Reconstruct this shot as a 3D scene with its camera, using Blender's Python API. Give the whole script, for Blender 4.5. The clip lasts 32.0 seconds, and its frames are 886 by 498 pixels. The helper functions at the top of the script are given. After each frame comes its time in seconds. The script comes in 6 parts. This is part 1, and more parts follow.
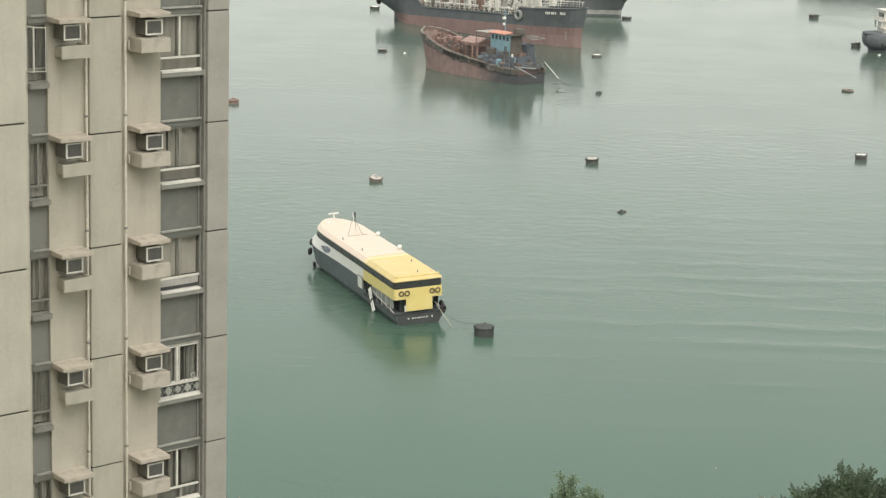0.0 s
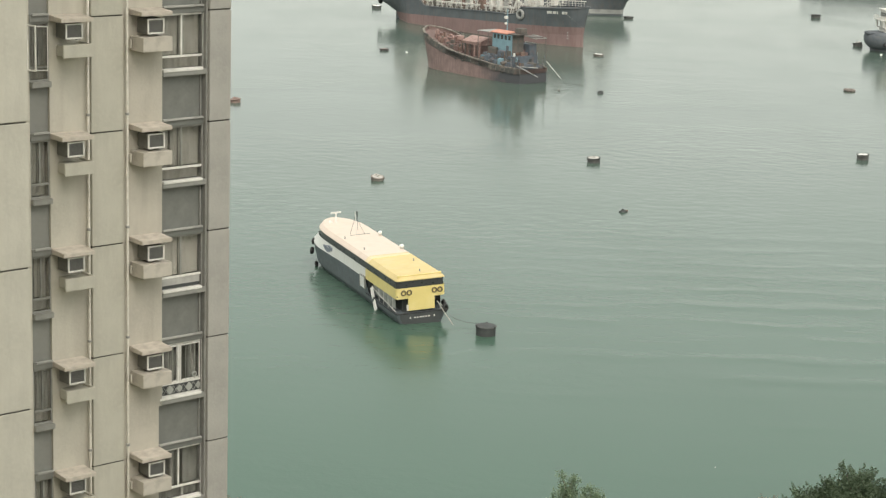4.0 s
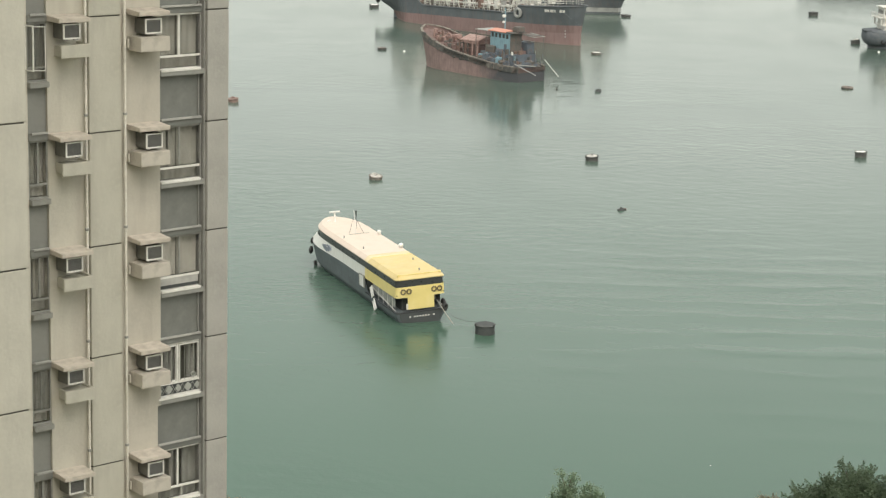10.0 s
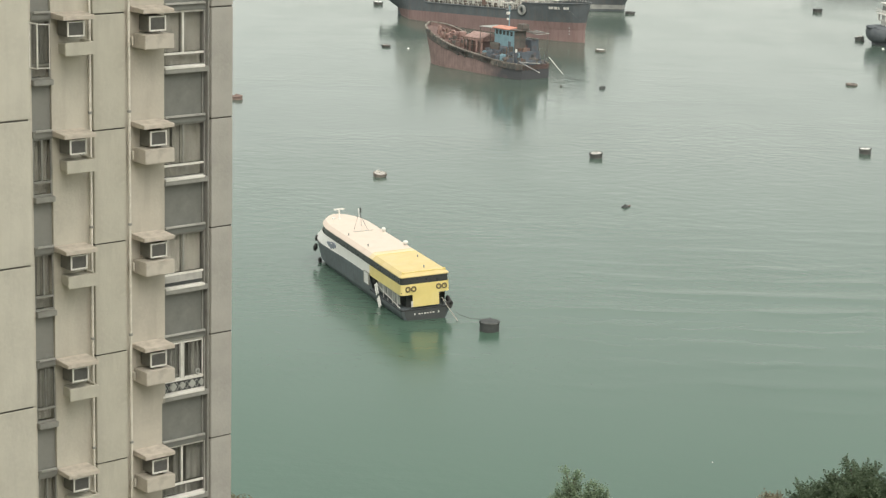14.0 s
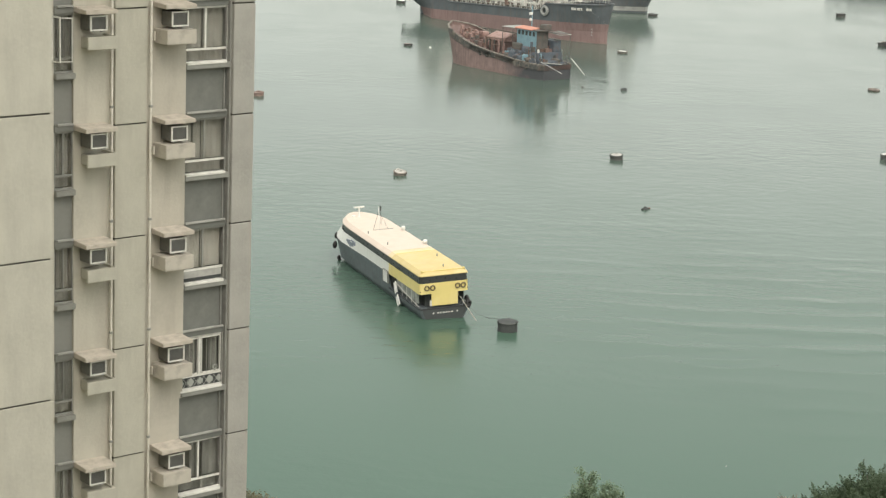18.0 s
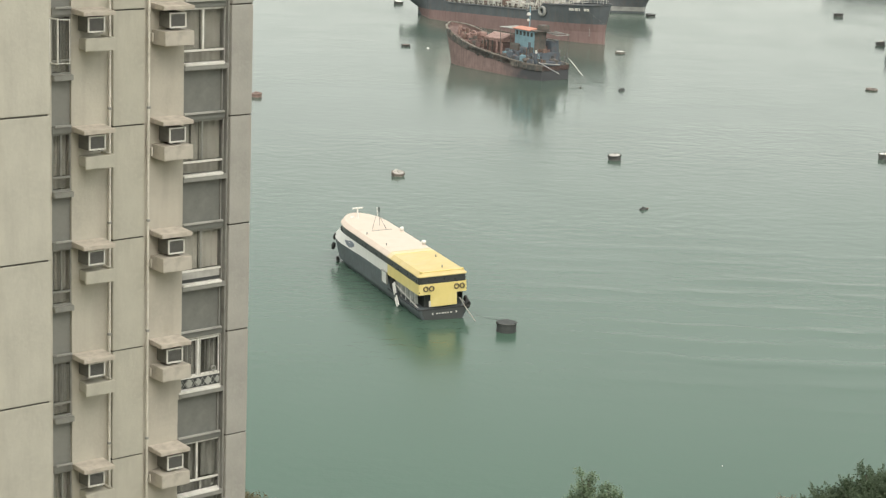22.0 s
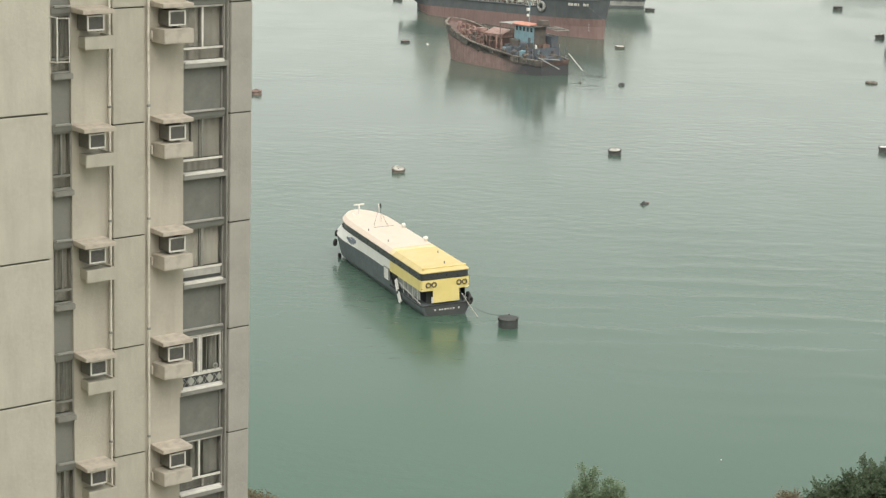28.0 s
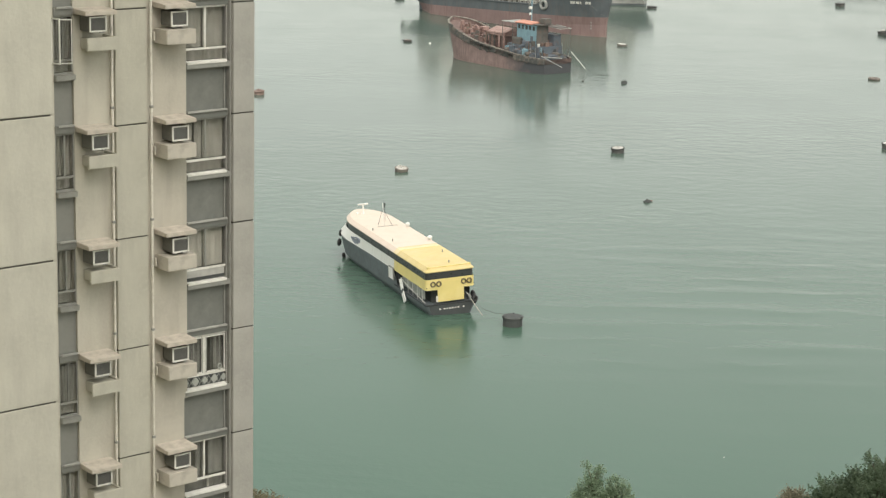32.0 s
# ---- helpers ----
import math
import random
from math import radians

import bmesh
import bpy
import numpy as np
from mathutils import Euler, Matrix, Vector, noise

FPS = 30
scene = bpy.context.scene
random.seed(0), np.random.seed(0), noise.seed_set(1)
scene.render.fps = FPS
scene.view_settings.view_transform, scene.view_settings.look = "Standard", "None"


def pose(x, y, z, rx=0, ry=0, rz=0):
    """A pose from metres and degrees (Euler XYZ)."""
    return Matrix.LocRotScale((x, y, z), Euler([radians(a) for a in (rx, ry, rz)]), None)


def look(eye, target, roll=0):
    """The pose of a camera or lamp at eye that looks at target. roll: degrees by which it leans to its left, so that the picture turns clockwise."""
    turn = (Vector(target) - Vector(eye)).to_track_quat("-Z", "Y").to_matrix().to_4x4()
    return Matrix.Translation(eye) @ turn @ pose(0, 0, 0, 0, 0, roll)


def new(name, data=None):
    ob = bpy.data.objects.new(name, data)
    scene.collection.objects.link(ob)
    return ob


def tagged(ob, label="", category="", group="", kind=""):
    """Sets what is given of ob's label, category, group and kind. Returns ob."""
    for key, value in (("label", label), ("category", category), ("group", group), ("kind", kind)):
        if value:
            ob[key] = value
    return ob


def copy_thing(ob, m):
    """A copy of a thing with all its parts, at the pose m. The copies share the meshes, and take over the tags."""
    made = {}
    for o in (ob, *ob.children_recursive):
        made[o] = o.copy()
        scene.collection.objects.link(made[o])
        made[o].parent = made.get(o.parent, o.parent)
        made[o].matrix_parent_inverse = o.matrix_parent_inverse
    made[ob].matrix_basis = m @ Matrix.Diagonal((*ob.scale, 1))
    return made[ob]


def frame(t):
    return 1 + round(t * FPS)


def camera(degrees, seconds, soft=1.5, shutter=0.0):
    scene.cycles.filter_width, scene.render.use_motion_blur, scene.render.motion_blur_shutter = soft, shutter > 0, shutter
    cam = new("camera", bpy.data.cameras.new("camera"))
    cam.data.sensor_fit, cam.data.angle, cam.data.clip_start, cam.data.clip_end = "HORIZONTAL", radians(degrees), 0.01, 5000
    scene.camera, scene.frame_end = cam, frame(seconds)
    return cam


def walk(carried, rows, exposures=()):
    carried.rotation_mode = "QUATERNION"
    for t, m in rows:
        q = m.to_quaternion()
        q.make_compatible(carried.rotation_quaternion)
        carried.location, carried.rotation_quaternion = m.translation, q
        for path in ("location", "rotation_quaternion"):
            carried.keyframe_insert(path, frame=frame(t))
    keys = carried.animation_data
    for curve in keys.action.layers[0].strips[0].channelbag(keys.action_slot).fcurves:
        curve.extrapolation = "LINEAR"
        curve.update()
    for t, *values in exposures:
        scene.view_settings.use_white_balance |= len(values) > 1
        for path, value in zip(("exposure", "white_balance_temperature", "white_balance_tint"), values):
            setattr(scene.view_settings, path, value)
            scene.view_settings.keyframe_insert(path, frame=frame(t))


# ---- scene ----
# The camera stands at a high window and is held in the hand: it only sways.
EYE = (0.0, 0.0, 60.0)
cam = camera(24.245, 32.0, 1.3)
SWAY = [
    (0, 77.394, -1.707, 0.382), (0.5, 77.383, -1.758, 0.418), (1, 77.340, -1.795, 0.476), (1.5, 77.284, -1.799, 0.557),
    (2, 77.294, -1.904, 0.546), (2.5, 77.334, -1.932, 0.484), (3, 77.347, -1.859, 0.466), (3.5, 77.363, -1.794, 0.459),
    (5.5, 77.396, -1.741, 0.413), (6, 77.432, -1.779, 0.393), (6.5, 77.471, -1.811, 0.374), (7, 77.517, -1.898, 0.357),
    (7.5, 77.516, -1.950, 0.365), (8, 77.478, -1.951, 0.397), (8.5, 77.437, -1.865, 0.388), (9, 77.415, -1.753, 0.375),
    (9.5, 77.389, -1.674, 0.361), (10, 77.342, -1.570, 0.350), (10.5, 77.323, -1.519, 0.356), (11, 77.340, -1.503, 0.344),
    (11.5, 77.373, -1.471, 0.316), (12, 77.392, -1.445, 0.310), (12.5, 77.388, -1.471, 0.331), (13, 77.359, -1.513, 0.374),
    (13.5, 77.314, -1.585, 0.463), (14, 77.263, -1.516, 0.456), (14.5, 77.212, -1.346, 0.409), (16.5, 77.091, -1.718, 0.783),
    (17, 76.947, -2.120, 1.214), (17.5, 77.046, -2.359, 1.323), (18, 77.220, -2.244, 1.162), (18.5, 77.411, -2.055, 0.870),
    (19, 77.544, -2.096, 0.761), (19.5, 77.511, -2.164, 0.813), (20, 77.477, -2.235, 0.892), (20.5, 77.376, -2.191, 0.997),
    (21, 77.232, -2.237, 1.139), (21.5, 77.237, -2.274, 1.173), (22, 77.242, -2.119, 1.084), (22.5, 77.201, -1.892, 0.958),
    (23, 77.227, -1.862, 0.882), (23.5, 77.300, -1.857, 0.831), (24, 77.362, -1.837, 0.784), (24.5, 77.367, -1.818, 0.752),
    (25, 77.298, -1.695, 0.748), (25.5, 77.210, -1.533, 0.744), (27.5, 77.119, -1.628, 0.995), (28, 77.133, -1.730, 1.021),
    (28.5, 77.133, -1.888, 1.014), (29, 77.114, -1.769, 0.977), (29.5, 77.167, -1.780, 0.945), (30, 77.299, -1.872, 0.890),
    (30.5, 77.348, -2.041, 0.938), (31, 77.344, -2.121, 1.012), (31.5, 77.257, -1.887, 1.061), (32, 77.105, -1.364, 1.040),
]
walk(cam, [(t, pose(*EYE, rx, ry, rz)) for t, rx, ry, rz in SWAY], [(0, 0.045), (14.5, 0.045), (18.5, 0.07), (32, 0.072)])

# ---- light: a hazy, overcast day ----
SUN_EL, SUN_AZ = radians(52), radians(164)  # azimuth clockwise from +y
world = bpy.data.worlds.new("hazy_sky")
scene.world = world
world.use_nodes = True
wn, wl = world.node_tree.nodes, world.node_tree.links
wn.clear()
sky = wn.new("ShaderNodeTexSky")
sky.sky_type = "NISHITA"
sky.sun_disc = False
sky.sun_elevation, sky.sun_rotation = SUN_EL, SUN_AZ
sky.air_density, sky.dust_density = 1.0, 6.0
bg_sky, bg_haze, add_bg, w_out = wn.new("ShaderNodeBackground"), wn.new("ShaderNodeBackground"), wn.new("ShaderNodeAddShader"), wn.new("ShaderNodeOutputWorld")
bg_sky.inputs["Strength"].default_value = 0.05
bg_haze.inputs["Color"].default_value = (0.838, 0.850, 0.760, 1)
bg_haze.inputs["Strength"].default_value = 1.19
wl.new(sky.outputs[0], bg_sky.inputs[0])
wl.new(bg_sky.outputs[0], add_bg.inputs[0])
wl.new(bg_haze.outputs[0], add_bg.inputs[1])
wl.new(add_bg.outputs[0], w_out.inputs[0])
sun = new("sun", bpy.data.lights.new("sun", "SUN"))
sun.data.energy, sun.data.angle, sun.data.color = 1.1, radians(34), (1.0, 0.96, 0.89)
sun.matrix_world = look((0, 0, 0), (-math.sin(SUN_AZ) * math.cos(SUN_EL), -math.cos(SUN_AZ) * math.cos(SUN_EL), -math.sin(SUN_EL)))


# ---- materials ----
def mat(name, col, rough=0.6, metal=0.0, var=0.12, scale=3.0, bump=0.0, bscale=40.0, stain=None, stain_amt=0.0,
        stain_scale=1.0, streak=False, ior=1.45, coat=0.0, piece=0.0):
    """Painted, plastered or weathered surface: grain and blotches at two scales, stains (streak: run down the wall), fine relief."""
    m = bpy.data.materials.new(name)
    m.use_nodes = True
    nt, nd, lk = m.node_tree, m.node_tree.nodes, m.node_tree.links
    b = nd["Principled BSDF"]
    b.inputs["Roughness"].default_value, b.inputs["Metallic"].default_value, b.inputs["IOR"].default_value = rough, metal, ior
    b.inputs["Coat Weight"].default_value = coat
    tc = nd.new("ShaderNodeTexCoord")

    def tex(s, detail=4.0, stretch=None):
        n = nd.new("ShaderNodeTexNoise")
        n.inputs["Scale"].default_value, n.inputs["Detail"].default_value = s, detail
        if stretch:
            mp = nd.new("ShaderNodeMapping")
            mp.inputs["Scale"].default_value = stretch
            lk.new(tc.outputs["Object"], mp.inputs["Vector"])
            lk.new(mp.outputs[0], n.inputs["Vector"])
        else:
            lk.new(tc.outputs["Object"], n.inputs["Vector"])
        return n

    def mix(a, bcol, fac, kind="MIX"):
        x = nd.new("ShaderNodeMix")
        x.data_type, x.blend_type = "RGBA", kind
        for sock, v in ((x.inputs[0], fac), (x.inputs[6], a), (x.inputs[7], bcol)):
            if hasattr(v, "links"):
                lk.new(v, sock)
            elif isinstance(v, (int, float)):
                sock.default_value = v
            else:
                sock.default_value = (*v, 1)
        return x.outputs[2]

    def ramp(src, lo, hi):
        r = nd.new("ShaderNodeMapRange")
        r.inputs["From Min"].default_value, r.inputs["From Max"].default_value = lo, hi
        lk.new(src, r.inputs["Value"])
        return r.outputs[0]

    c = mix(tuple(x * (1 - var) for x in col), tuple(min(1, x * (1 + var)) for x in col), ramp(tex(scale).outputs[0], 0.3, 0.7))
    c = mix(c, tuple(min(1, x * (1 + var * 0.7)) for x in col), ramp(tex(scale * 9, 6).outputs[0], 0.45, 0.9))
    if stain:
        st = tex(stain_scale, 6, (3.0, 3.0, 0.35) if streak else None)
        f = nd.new("ShaderNodeMath")
        f.operation = "MULTIPLY"
        lk.new(ramp(st.outputs[0], 0.48, 0.72), f.inputs[0])
        f.inputs[1].default_value = stain_amt
        c = mix(c, stain, f.outputs[0])
    if piece:
        oi = nd.new("ShaderNodeObjectInfo")
        c = mix(c, tuple(x * (1 - piece) for x in col), oi.outputs["Random"])
    lk.new(c, b.inputs["Base Color"])
    if bump:
        bn = nd.new("ShaderNodeBump")
        bn.inputs["Strength"].default_value, bn.inputs["Distance"].default_value = bump, 0.02
        lk.new(tex(bscale, 5).outputs[0], bn.inputs["Height"])
        lk.new(bn.outputs[0], b.inputs["Normal"])
    rr = nd.new("ShaderNodeMapRange")
    rr.inputs["To Min"].default_value, rr.inputs["To Max"].default_value = max(0.02, rough - 0.1), min(1, rough + 0.1)
    lk.new(tex(scale * 3).outputs[0], rr.inputs["Value"])
    lk.new(rr.outputs[0], b.inputs["Roughness"])
    return m


def water_material():
    m = bpy.data.materials.new("harbour_water")
    m.use_nodes = True
    nd, lk = m.node_tree.nodes, m.node_tree.links
    b = nd["Principled BSDF"]
    b.inputs["IOR"].default_value = 1.26
    b.inputs["Roughness"].default_value = 0.16
    geo, tco = nd.new("ShaderNodeNewGeometry"), nd.new("ShaderNodeTexCoord")

    def noise_at(sx, sy, s, detail=3.0, rot=0.0, still=False):
        mp = nd.new("ShaderNodeMapping")
        mp.inputs["Scale"].default_value = (sx, sy, 1)
        mp.inputs["Rotation"].default_value = (0, 0, rot)
        lk.new(geo.outputs["Position"] if still else tco.outputs["Object"], mp.inputs["Vector"])
        n = nd.new("ShaderNodeTexNoise")
        n.inputs["Scale"].default_value, n.inputs["Detail"].default_value = s, detail
        lk.new(mp.outputs[0], n.inputs["Vector"])
        return n.outputs[0]

    def calc(op, a, c):
        k = nd.new("ShaderNodeMath")
        k.operation = op
        for sock, v in ((k.inputs[0], a), (k.inputs[1], c)):
            if isinstance(v, (int, float)):
                sock.default_value = v
            else:
                lk.new(v, sock)
        return k.outputs[0]

    # smoother slicks and wind-roughened patches
    wind = nd.new("ShaderNodeMapRange")
    wind.inputs["From Min"].default_value, wind.inputs["From Max"].default_value = 0.35, 0.65
    wind.inputs["To Min"].default_value, wind.inputs["To Max"].default_value = 0.11, 0.16
    lk.new(noise_at(1.0, 0.42, 0.05, 4, radians(8), still=True), wind.inputs["Value"])
    sep = nd.new("ShaderNodeSeparateXYZ")
    lk.new(geo.outputs["Position"], sep.inputs[0])
    ruffled = nd.new("ShaderNodeMapRange")
    ruffled.inputs["From Min"].default_value, ruffled.inputs["From Max"].default_value = 200.0, 360.0
    ruffled.inputs["To Min"].default_value, ruffled.inputs["To Max"].default_value = 0.07, 0.0
    lk.new(sep.outputs[1], ruffled.inputs["Value"])
    lk.new(calc("ADD", wind.outputs[0], ruffled.outputs[0]), b.inputs["Roughness"])
    # murky green with slow silt clouds
    mx = nd.new("ShaderNodeMix")
    mx.data_type = "RGBA"
    mx.inputs[6].default_value, mx.inputs[7].default_value = (0.045, 0.095, 0.066, 1), (0.061, 0.119, 0.083, 1)
    lk.new(noise_at(1, 0.7, 0.026, 3, still=True), mx.inputs[0])
    # green along the shore; greyer and lighter far out, haze put into the colour
    haze_dist = nd.new("ShaderNodeMapRange")
    haze_dist.inputs["From Min"].default_value, haze_dist.inputs["From Max"].default_value = 175.0, 350.0
    lk.new(sep.outputs[1], haze_dist.inputs["Value"])
    haze_mix = nd.new("ShaderNodeMix")
    haze_mix.data_type = "RGBA"
    haze_mix.inputs[7].default_value = (0.083, 0.116, 0.095, 1)
    lk.new(haze_dist.outputs[0], haze_mix.inputs[0])
    lk.new(mx.outputs[2], haze_mix.inputs[6])
    lk.new(haze_mix.outputs[2], b.inputs["Base Color"])
    # ripples: long swell lines, mid ripples, fine chop; calm and ruffled patches
    patch = nd.new("ShaderNodeMapRange")
    patch.inputs["From Min"].default_value, patch.inputs["From Max"].default_value = 0.44, 0.66
    patch.inputs["To Min"].default_value = 0.30
    lk.new(noise_at(0.7, 1.6, 0.014, 3, still=True), patch.inputs["Value"])
    swell = noise_at(0.30, 1.0, 0.15, 2, radians(4))
    mid = noise_at(0.85, 1.0, 0.50, 4, radians(-3))
    fine = noise_at(0.9, 1.0, 1.7, 3, radians(4))
    h = calc("ADD", calc("MULTIPLY", swell, 0.16), calc("ADD", calc("MULTIPLY", mid, 0.54), calc("MULTIPLY", fine, 0.10)))
    h = calc("MULTIPLY", h, patch.outputs[0])
    h = calc("ADD", h, calc("MULTIPLY", noise_at(0.6, 1.0, 0.7, 2, radians(2)), 0.08))
    # sheltered and calmer towards the shore and the trees
    calm = nd.new("ShaderNodeMapRange")
    calm.inputs["From Min"].default_value, calm.inputs["From Max"].default_value = 160.0, 255.0
    calm.inputs["To Min"].default_value = 0.42
    lk.new(calc("ADD", sep.outputs[1], calc("MULTIPLY", sep.outputs[0], -1.2)), calm.inputs["Value"])
    h = calc("MULTIPLY", h, calm.outputs[0])
    # a train of long low waves off the ferry's quarter
    wmap = nd.new("ShaderNodeMapping")
    wmap.inputs["Rotation"].default_value = (0, 0, radians(-0.5))
    lk.new(tco.outputs["Object"], wmap.inputs["Vector"])
    wv = nd.new("ShaderNodeTexWave")
    wv.bands_direction, wv.wave_profile = "Y", "SIN"
    wv.inputs["Scale"].default_value, wv.inputs["Distortion"].default_value = 0.040, 1.9
    wv.inputs["Detail"].default_value, wv.inputs["Detail Scale"].default_value = 2.0, 2.0
    lk.new(wmap.outputs[0], wv.inputs["Vector"])
    ex = calc("POWER", calc("DIVIDE", calc("SUBTRACT", sep.outputs[0], 50.0), 42.0), 2.0)
    ey = calc("POWER", calc("DIVIDE", calc("SUBTRACT", sep.outputs[1], 238.0), 40.0), 2.0)
    zone = calc("POWER", 2.718, calc("MULTIPLY", calc("ADD", ex, ey), -1.0))
    crest = nd.new("ShaderNodeMapRange")
    crest.inputs["From Min"].default_value, crest.inputs["From Max"].default_value = 0.42, 0.60
    lk.new(noise_at(0.45, 1.0, 0.11, 2, radians(1)), crest.inputs["Value"])
    train = calc("MULTIPLY", calc("POWER", wv.outputs["Fac"], 1.4), crest.outputs[0])
    h = calc("ADD", h, calc("MULTIPLY", calc("MULTIPLY", train, zone), 0.42))
    bn = nd.new("ShaderNodeBump")
    bn.inputs["Strength"].default_value, bn.inputs["Distance"].default_value = 0.5, 0.35
    lk.new(h, bn.inputs["Height"])
    lk.new(bn.outputs[0], b.inputs["Normal"])
    return m


WATER = water_material()
WALL = mat("cream_wall_paint", (0.505, 0.487, 0.412), 0.85, var=0.09, scale=0.9, bump=0.3, bscale=14, stain=(0.36, 0.34, 0.29), stain_amt=0.42, stain_scale=0.9, streak=True)
WALL_WARM = mat("beige_bay_paint", (0.525, 0.498, 0.424), 0.85, var=0.09, scale=1.1, bump=0.3, bscale=14, stain=(0.38, 0.34, 0.29), stain_amt=0.40, stain_scale=0.9, streak=True)
# beige bay paint darkened for the right bay, its weaker light put into colour
WALL_WARM_SHADED = mat("tan_bay_paint", (0.488, 0.456, 0.388), 0.85, var=0.09, scale=1.1, bump=0.3, bscale=14, stain=(0.36, 0.325, 0.275), stain_amt=0.45, stain_scale=0.9, streak=True)
# the pier's own greyer cream, darkened further to stand for weaker light there
WALL_PIER = mat("greyed_cream_pier_paint", (0.384, 0.374, 0.340), 0.85, var=0.10, scale=0.9, bump=0.3, bscale=14, stain=(0.40, 0.365, 0.33), stain_amt=0.5, stain_scale=0.9, streak=True)
# for the added wall behind the camera, dark so it bounces little light
SHADE_WALL_GREY = mat("grey_rendered_wall", (0.22, 0.21, 0.19), 0.9, var=0.12, scale=0.5, bump=0.2, bscale=10, stain=(0.15, 0.145, 0.13), stain_amt=0.5, stain_scale=0.6, streak=True)
JOINT = mat("dark_joint_sealant", (0.10, 0.095, 0.082), 0.9, var=0.2)
LEDGE = mat("weathered_concrete_paint", (0.525, 0.487, 0.42), 0.85, var=0.08, scale=2.0, bump=0.2, stain=(0.24, 0.22, 0.19), stain_amt=0.6, stain_scale=3.0)
# ledge concrete made lighter and warmer: sunlight on the canopies put into colour
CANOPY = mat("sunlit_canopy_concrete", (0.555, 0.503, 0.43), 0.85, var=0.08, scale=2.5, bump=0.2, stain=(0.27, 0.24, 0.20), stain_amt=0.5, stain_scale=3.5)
SPANDREL = mat("grey_spandrel_paint", (0.186, 0.191, 0.176), 0.55, var=0.10, scale=1.2, stain=(0.25, 0.255, 0.232), stain_amt=0.6, stain_scale=2.0)
# spandrel grey lightened for the side bays, to offset the wing's shade
SPANDREL_LIFTED = mat("taupe_side_bay_paint", (0.240, 0.240, 0.220), 0.6, var=0.10, scale=1.2, stain=(0.29, 0.288, 0.262), stain_amt=0.6, stain_scale=2.0)
GREY_TRIM = mat("grey_sill_paint", (0.29, 0.29, 0.265), 0.7, var=0.1, scale=3, stain=(0.18, 0.18, 0.16), stain_amt=0.5, stain_scale=4)
GREY_PALE = mat("pale_grey_worn_paint", (0.42, 0.415, 0.385), 0.75, var=0.12, scale=3, stain=(0.24, 0.235, 0.215), stain_amt=0.5, stain_scale=4)
ALU_WHITE = mat("white_frame_paint", (0.78, 0.77, 0.72), 0.5, var=0.05, scale=5, stain=(0.4, 0.38, 0.33), stain_amt=0.4, stain_scale=4)
PIPE = mat("pale_drain_pipe", (0.62, 0.59, 0.51), 0.6, var=0.08, scale=4, stain=(0.35, 0.32, 0.27), stain_amt=0.5, stain_scale=5)
CASING = mat("air_conditioner_casing", (0.19, 0.188, 0.17), 0.6, var=0.15, scale=5, stain=(0.07, 0.06, 0.05), stain_amt=0.5, stain_scale=6)
GRILLE = mat("dark_condenser_fins", (0.14, 0.14, 0.13), 0.6, 0.0, var=0.15, scale=12)
CURTAIN = mat("grey_net_curtain", (0.33, 0.32, 0.292), 0.9, var=0.16, scale=3)
CURTAIN_PALE = mat("pale_net_curtain", (0.42, 0.405, 0.365), 0.9, var=0.14, scale=3)
CURTAIN_DIM = mat("dim_grey_blind", (0.22, 0.22, 0.205), 0.9, var=0.2, scale=3)
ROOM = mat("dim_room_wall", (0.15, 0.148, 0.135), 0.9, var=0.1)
TILE = mat("pale_tile", (0.36, 0.37, 0.34), 0.35, var=0.1, scale=6)

GLASS = bpy.data.materials.new("window_glass")
GLASS.use_nodes = True
_g = GLASS.node_tree.nodes["Principled BSDF"]
_g.inputs["Transmission Weight"].default_value, _g.inputs["Roughness"].default_value, _g.inputs["IOR"].default_value = 1.0, 0.02, 1.45
_g.inputs["Base Color"].default_value = (0.91, 0.91, 0.89, 1)

F_HULL = mat("navy_hull_paint", (0.108, 0.126, 0.134), 0.5, var=0.15, scale=0.8, stain=(0.10, 0.10, 0.095), stain_amt=0.35, stain_scale=0.9, streak=True)
F_TRANSOM = mat("black_stern_paint", (0.062, 0.068, 0.068), 0.6, var=0.15, scale=0.8, stain=(0.07, 0.072, 0.07), stain_amt=0.4, stain_scale=1.0, streak=True)
F_WHITE = mat("white_boat_paint", (0.74, 0.73, 0.69), 0.35, var=0.04, scale=0.8, stain=(0.55, 0.5, 0.42), stain_amt=0.3, stain_scale=1.2, streak=True)
F_ROOF = mat("cream_roof_paint", (0.67, 0.555, 0.465), 0.5, var=0.03, scale=0.5, stain=(0.62, 0.49, 0.39), stain_amt=0.4, stain_scale=0.8)
F_PALE = mat("pale_yellow_paint", (0.70, 0.58, 0.36), 0.5, var=0.05, scale=0.7, stain=(0.66, 0.50, 0.27), stain_amt=0.6, stain_scale=0.6)
F_YELLOW_TOP = mat("yellow_roof_paint", (0.62, 0.485, 0.215), 0.5, var=0.05, scale=0.7, stain=(0.66, 0.55, 0.33), stain_amt=0.5, stain_scale=0.4)
F_YELLOW = mat("yellow_boat_paint", (0.74, 0.605, 0.235), 0.4, var=0.05, scale=0.7, stain=(0.76, 0.65, 0.36), stain_amt=0.5, stain_scale=0.35)
F_GLASS = mat("black_tinted_glazing", (0.046, 0.048, 0.047), 0.3, var=0.1, scale=1.0)
F_SCREEN = mat("dusty_screen_glass", (0.30, 0.305, 0.28), 0.35, var=0.2, scale=1.2, stain=(0.10, 0.10, 0.095), stain_amt=0.6, stain_scale=1.3)
